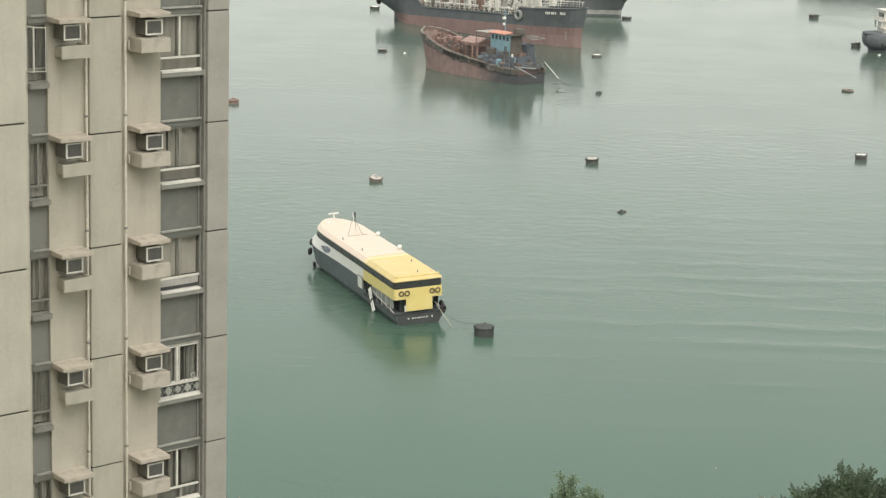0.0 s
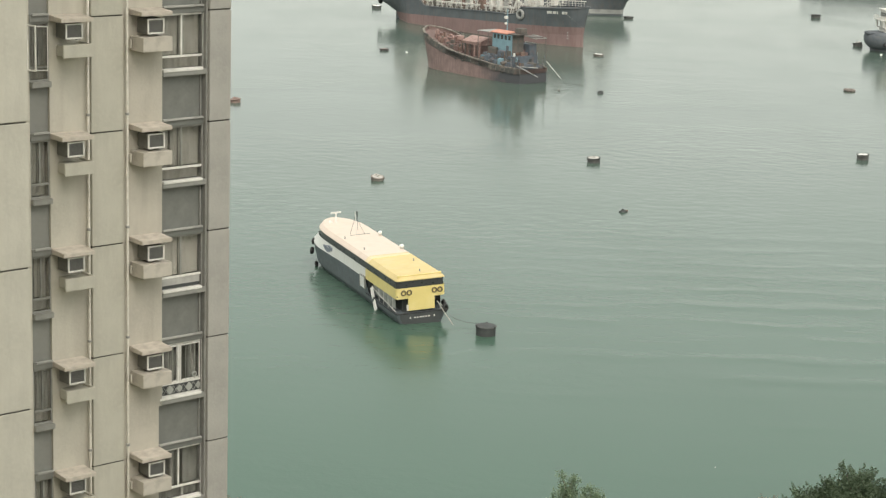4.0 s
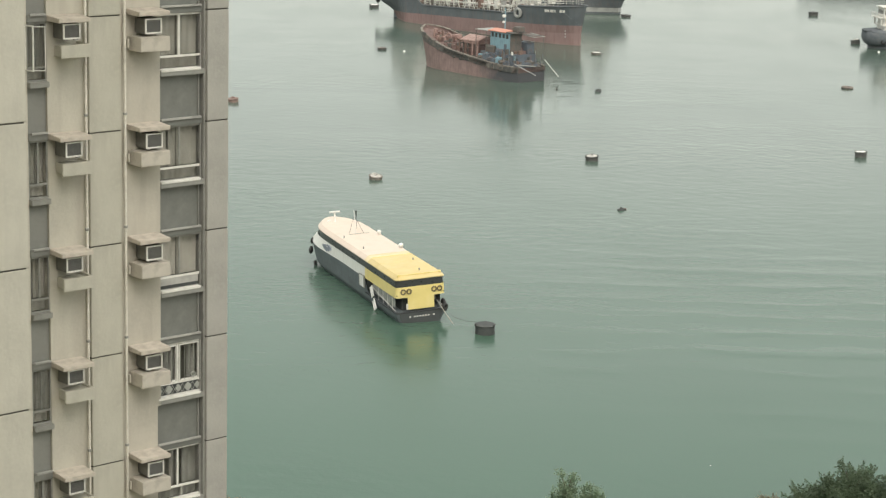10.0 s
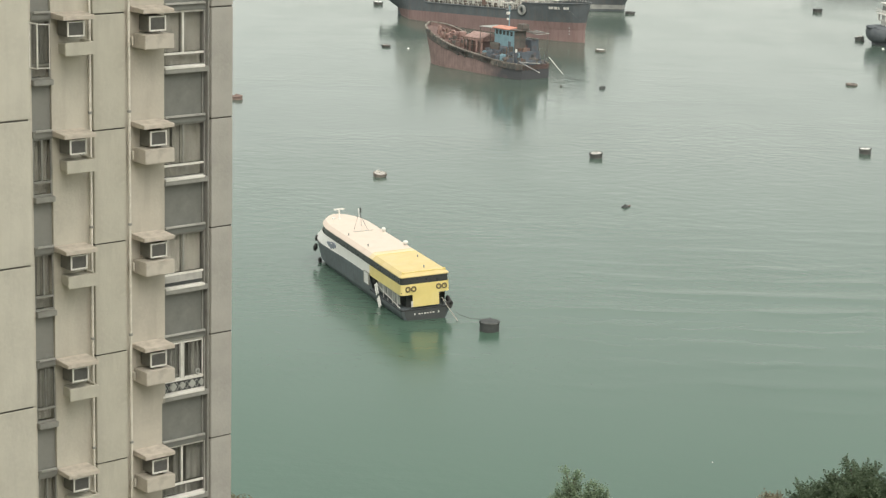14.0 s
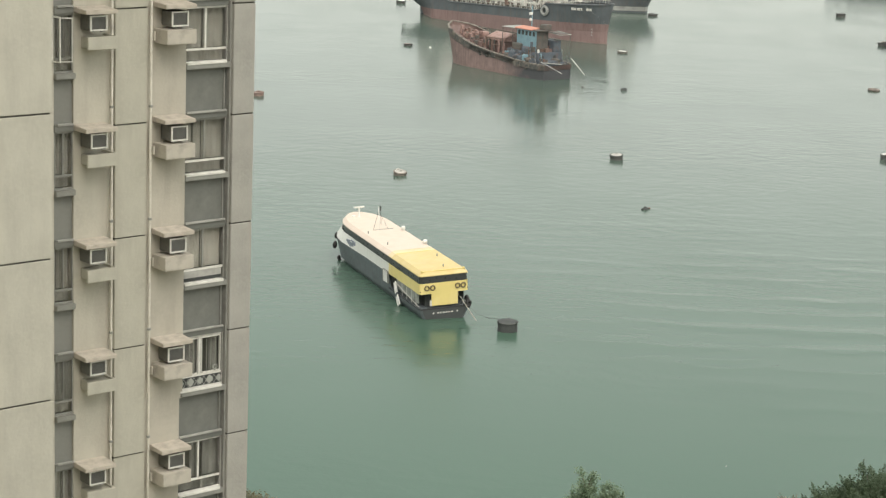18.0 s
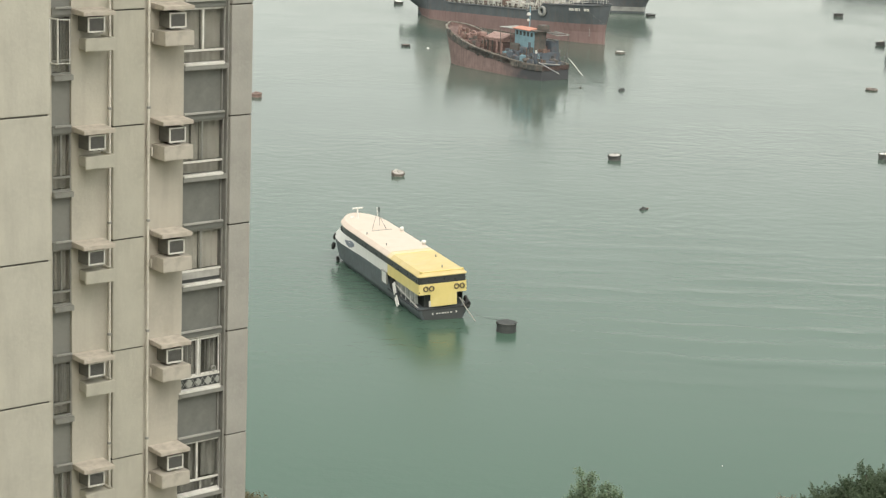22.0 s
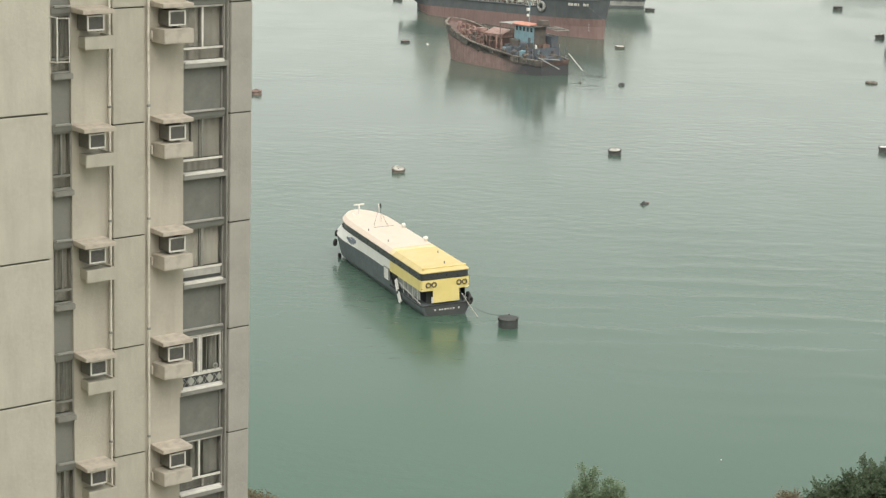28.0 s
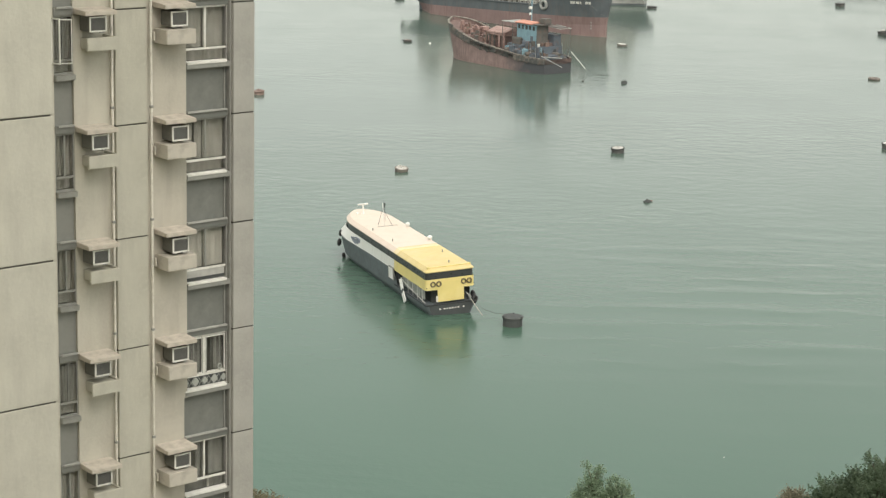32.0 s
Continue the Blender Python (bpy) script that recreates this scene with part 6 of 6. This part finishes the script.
def build_tree(x, y, z, h, spread, seed, leaves, label, density=1.0, airy=False):
    tr = empty("tree", pose(x, y, z), label, "tree", "shore trees")
    rnd = random.Random(seed)
    bm = bmesh.new()
    top = (rnd.uniform(-0.3, 0.3), rnd.uniform(-0.3, 0.3), h * 0.62)
    tube(bm, [(0, 0, -0.3), (0.05, 0.02, h * 0.3), top], (0.03 if airy else 0.05) * h ** 0.8, 9, (0.008 if airy else 0.02) * h ** 0.8)
    part("trunk", bm, BARK, tr, smooth=True)
    bm = bmesh.new()
    nl = int(12 + 5 * spread)
    for k in range(nl):
        a = 2.4 * k + rnd.uniform(-0.3, 0.3)
        f = (k + 0.5) / nl
        base = Vector((0, 0, h * (0.30 + 0.32 * f)))
        out = spread * (1.0 - 0.78 * f ** 1.6) * rnd.uniform(0.7, 1.08)
        tip = Vector((math.cos(a) * out, math.sin(a) * out, h * (0.40 + 0.52 * f) * rnd.uniform(0.92, 1.05)))
        midp = base.lerp(tip, 0.55) + Vector((0, 0, 0.07 * h))
        part("limb", tube(bmesh.new(), [base, midp, tip], (0.008 if airy else 0.016) * h, 6, 0.004 * h), BARK, tr, smooth=True)
        outward = Vector((math.cos(a), math.sin(a), 0))
        if airy:
            for q in (0.55, 0.8, 1.0):
                c = midp.lerp(tip, q)
                tuft(bm, c, Vector((rnd.gauss(0, 0.35), rnd.gauss(0, 0.35), 1)) + outward * 0.4, rnd.uniform(0.45, 0.95), rnd.uniform(0.18, 0.30), int(60 * density), 0.14, rnd)
                leaf_cards(bm, c + Vector((rnd.gauss(0, 0.25), rnd.gauss(0, 0.25), rnd.gauss(0, 0.2))), int(80 * density), 0.50, 0.15, rnd)
        else:
            # a full lobe with shoots standing out of it
            for q in (0.45, 1.0):
                c = midp.lerp(tip, q)
                leaf_cards(bm, c - Vector((0, 0, 0.25)), int(230 * density), rnd.uniform(0.85, 1.15), 0.17, rnd)
                for _ in range(3):
                    o = Vector((rnd.gauss(0, 0.38), rnd.gauss(0, 0.38), rnd.uniform(-0.1, 0.25)))
                    tuft(bm, c + o, Vector((rnd.gauss(0, 0.3), rnd.gauss(0, 0.3), 1)) + outward * rnd.uniform(0.1, 0.7), rnd.uniform(0.7, 1.25), rnd.uniform(0.28, 0.42), int(110 * density), 0.15, rnd)
    part("crown", bm, leaves, tr)
    return tr


build_tree(9.95, 148.5, 3.0, 6.8, 1.45, 4, LEAF_LIGHT, "young light-green tree on the shore", 0.7, True)
build_tree(11.75, 148.8, 2.9, 5.9, 1.6, 14, LEAF_LIGHT, "low light-green tree on the shore", 0.8, True)
build_tree(9.2, 148.2, 2.9, 5.2, 1.4, 23, LEAF_LIGHT, "low light-green tree on the shore", 0.8, True)
build_tree(31.4, 148.0, 3.1, 7.75, 3.7, 7, LEAF, "dense dark-green shore tree")
build_tree(35.4, 147.6, 3.2, 7.7, 3.0, 9, LEAF, "broad dark-green shore tree")
build_tree(40.5, 147.0, 3.2, 8.4, 4.0, 12, LEAF, "broad dark-green shore tree")
build_tree(28.0, 148.4, 3.0, 5.7, 2.0, 21, LEAF, "smaller dark-green shore tree")
build_tree(26.6, 156.4, 2.4, 2.85, 1.5, 33, LEAF_RUSSET, "low russet shrub at the shore edge", 0.8, True)
build_tree(47.5, 146.0, 3.2, 8.6, 4.2, 15, LEAF, "broad dark-green shore tree")

bm = bmesh.new()
rnd = random.Random(31)
for cx_, cy_, n, sx, sy in ((-17, 161.5, 150, 6, 3.0), (27.5, 158.2, 150, 4.0, 2.0), (4, 151, 60, 8, 2.5), (-30, 154, 60, 9, 3), (45, 153, 60, 9, 3)):
    for _ in range(n):
        px, py = rnd.gauss(cx_, sx * 0.5), rnd.gauss(cy_, sy * 0.5)
        d = py - shore_y(px)
        if d > -0.6:
            continue
        zz = interp([(q[0], q[1]) for q in prof])(d)
        leaf_cards(bm, (px, py, zz + 0.25), 14, 0.7, 0.2, rnd)
scrub = part("shore_scrub", bm, LEAF_DRY)
tagged(scrub, "dry brown scrub along the shore edge", "scrub", kind="stuff")
bm = bmesh.new()
rnd = random.Random(8)
for k in range(220):
    px = rnd.uniform(-90, 90)
    py = shore_y(px) + rnd.uniform(-2.2, 1.0)
    r = rnd.uniform(0.25, 0.8)
    o = Vector((px, py, interp([(q[0], q[1]) for q in prof])(py - shore_y(px)) - 0.1))
    made = bmesh.ops.create_icosphere(bm, subdivisions=1, radius=r)
    for v in made["verts"]:
        v.co = Vector((v.co.x, v.co.y * 0.8, v.co.z * 0.6)) * (1 + 0.35 * noise.noise(v.co * 2 + o)) + o
rocks = part("shore_rocks", bm, ROCK)
tagged(rocks, "rough grey shore boulders at the waterline", "rocks", kind="stuff")


# ---- what moves ----
def motions():
    # the ferry swings slowly on its line, its stern drifting to starboard, with a steady list to port
    (fx, fy), psi = FERRY_AT
    rows_ = []
    for t, dx, dpsi in ((0, 0.0, 0.0), (4, 0.08, -0.04), (8, 0.16, -0.10), (12, 0.23, -0.17), (16, 0.30, -0.22), (20, 0.36, -0.27), (24, 0.44, -0.31), (28, 0.54, -0.37), (32, 0.64, -0.42)):
        rows_.append((t, pose(fx + dx, fy, 0, 0, 0, psi - dpsi) @ pose(0, 0, 0, 0, -3.07, 0) @ Matrix.Translation((0, 0, -0.575))))
    walk(ferry, rows_)
    # the near buoy nods a little
    base = near_buoy.matrix_basis.copy()
    walk(near_buoy, [(t, Matrix.Translation((0.0085 * t, 0, 0.015 * math.sin(t * 1.1))) @ base @ pose(0, 0, 0, 0.8 * math.sin(t * 0.9), 0.6 * math.cos(t * 0.7), 0)) for t in range(0, 33, 2)])
    # the workboat yaws slowly, its bow drifting
    b0 = workboat.matrix_basis.copy()
    walk(workboat, [(t, Matrix.Translation((0.006 * t, 0, 0)) @ b0 @ pose(0, 0, 0, 0, 0, -0.018 * t)) for t in range(0, 33, 8)])
    # the small float near the shore drifts away sideways
    walk(shore_float, [(t, pose(25.6 - 0.055 * t, 180.0, 0.01 * math.sin(t))) for t in range(0, 33, 2)])
    # the ripples run towards the shore
    w0 = water.matrix_basis.copy()
    walk(water, [(t, Matrix.Translation((0, -3.6 * t, 0)) @ w0) for t in range(0, 33, 2)])


motions()
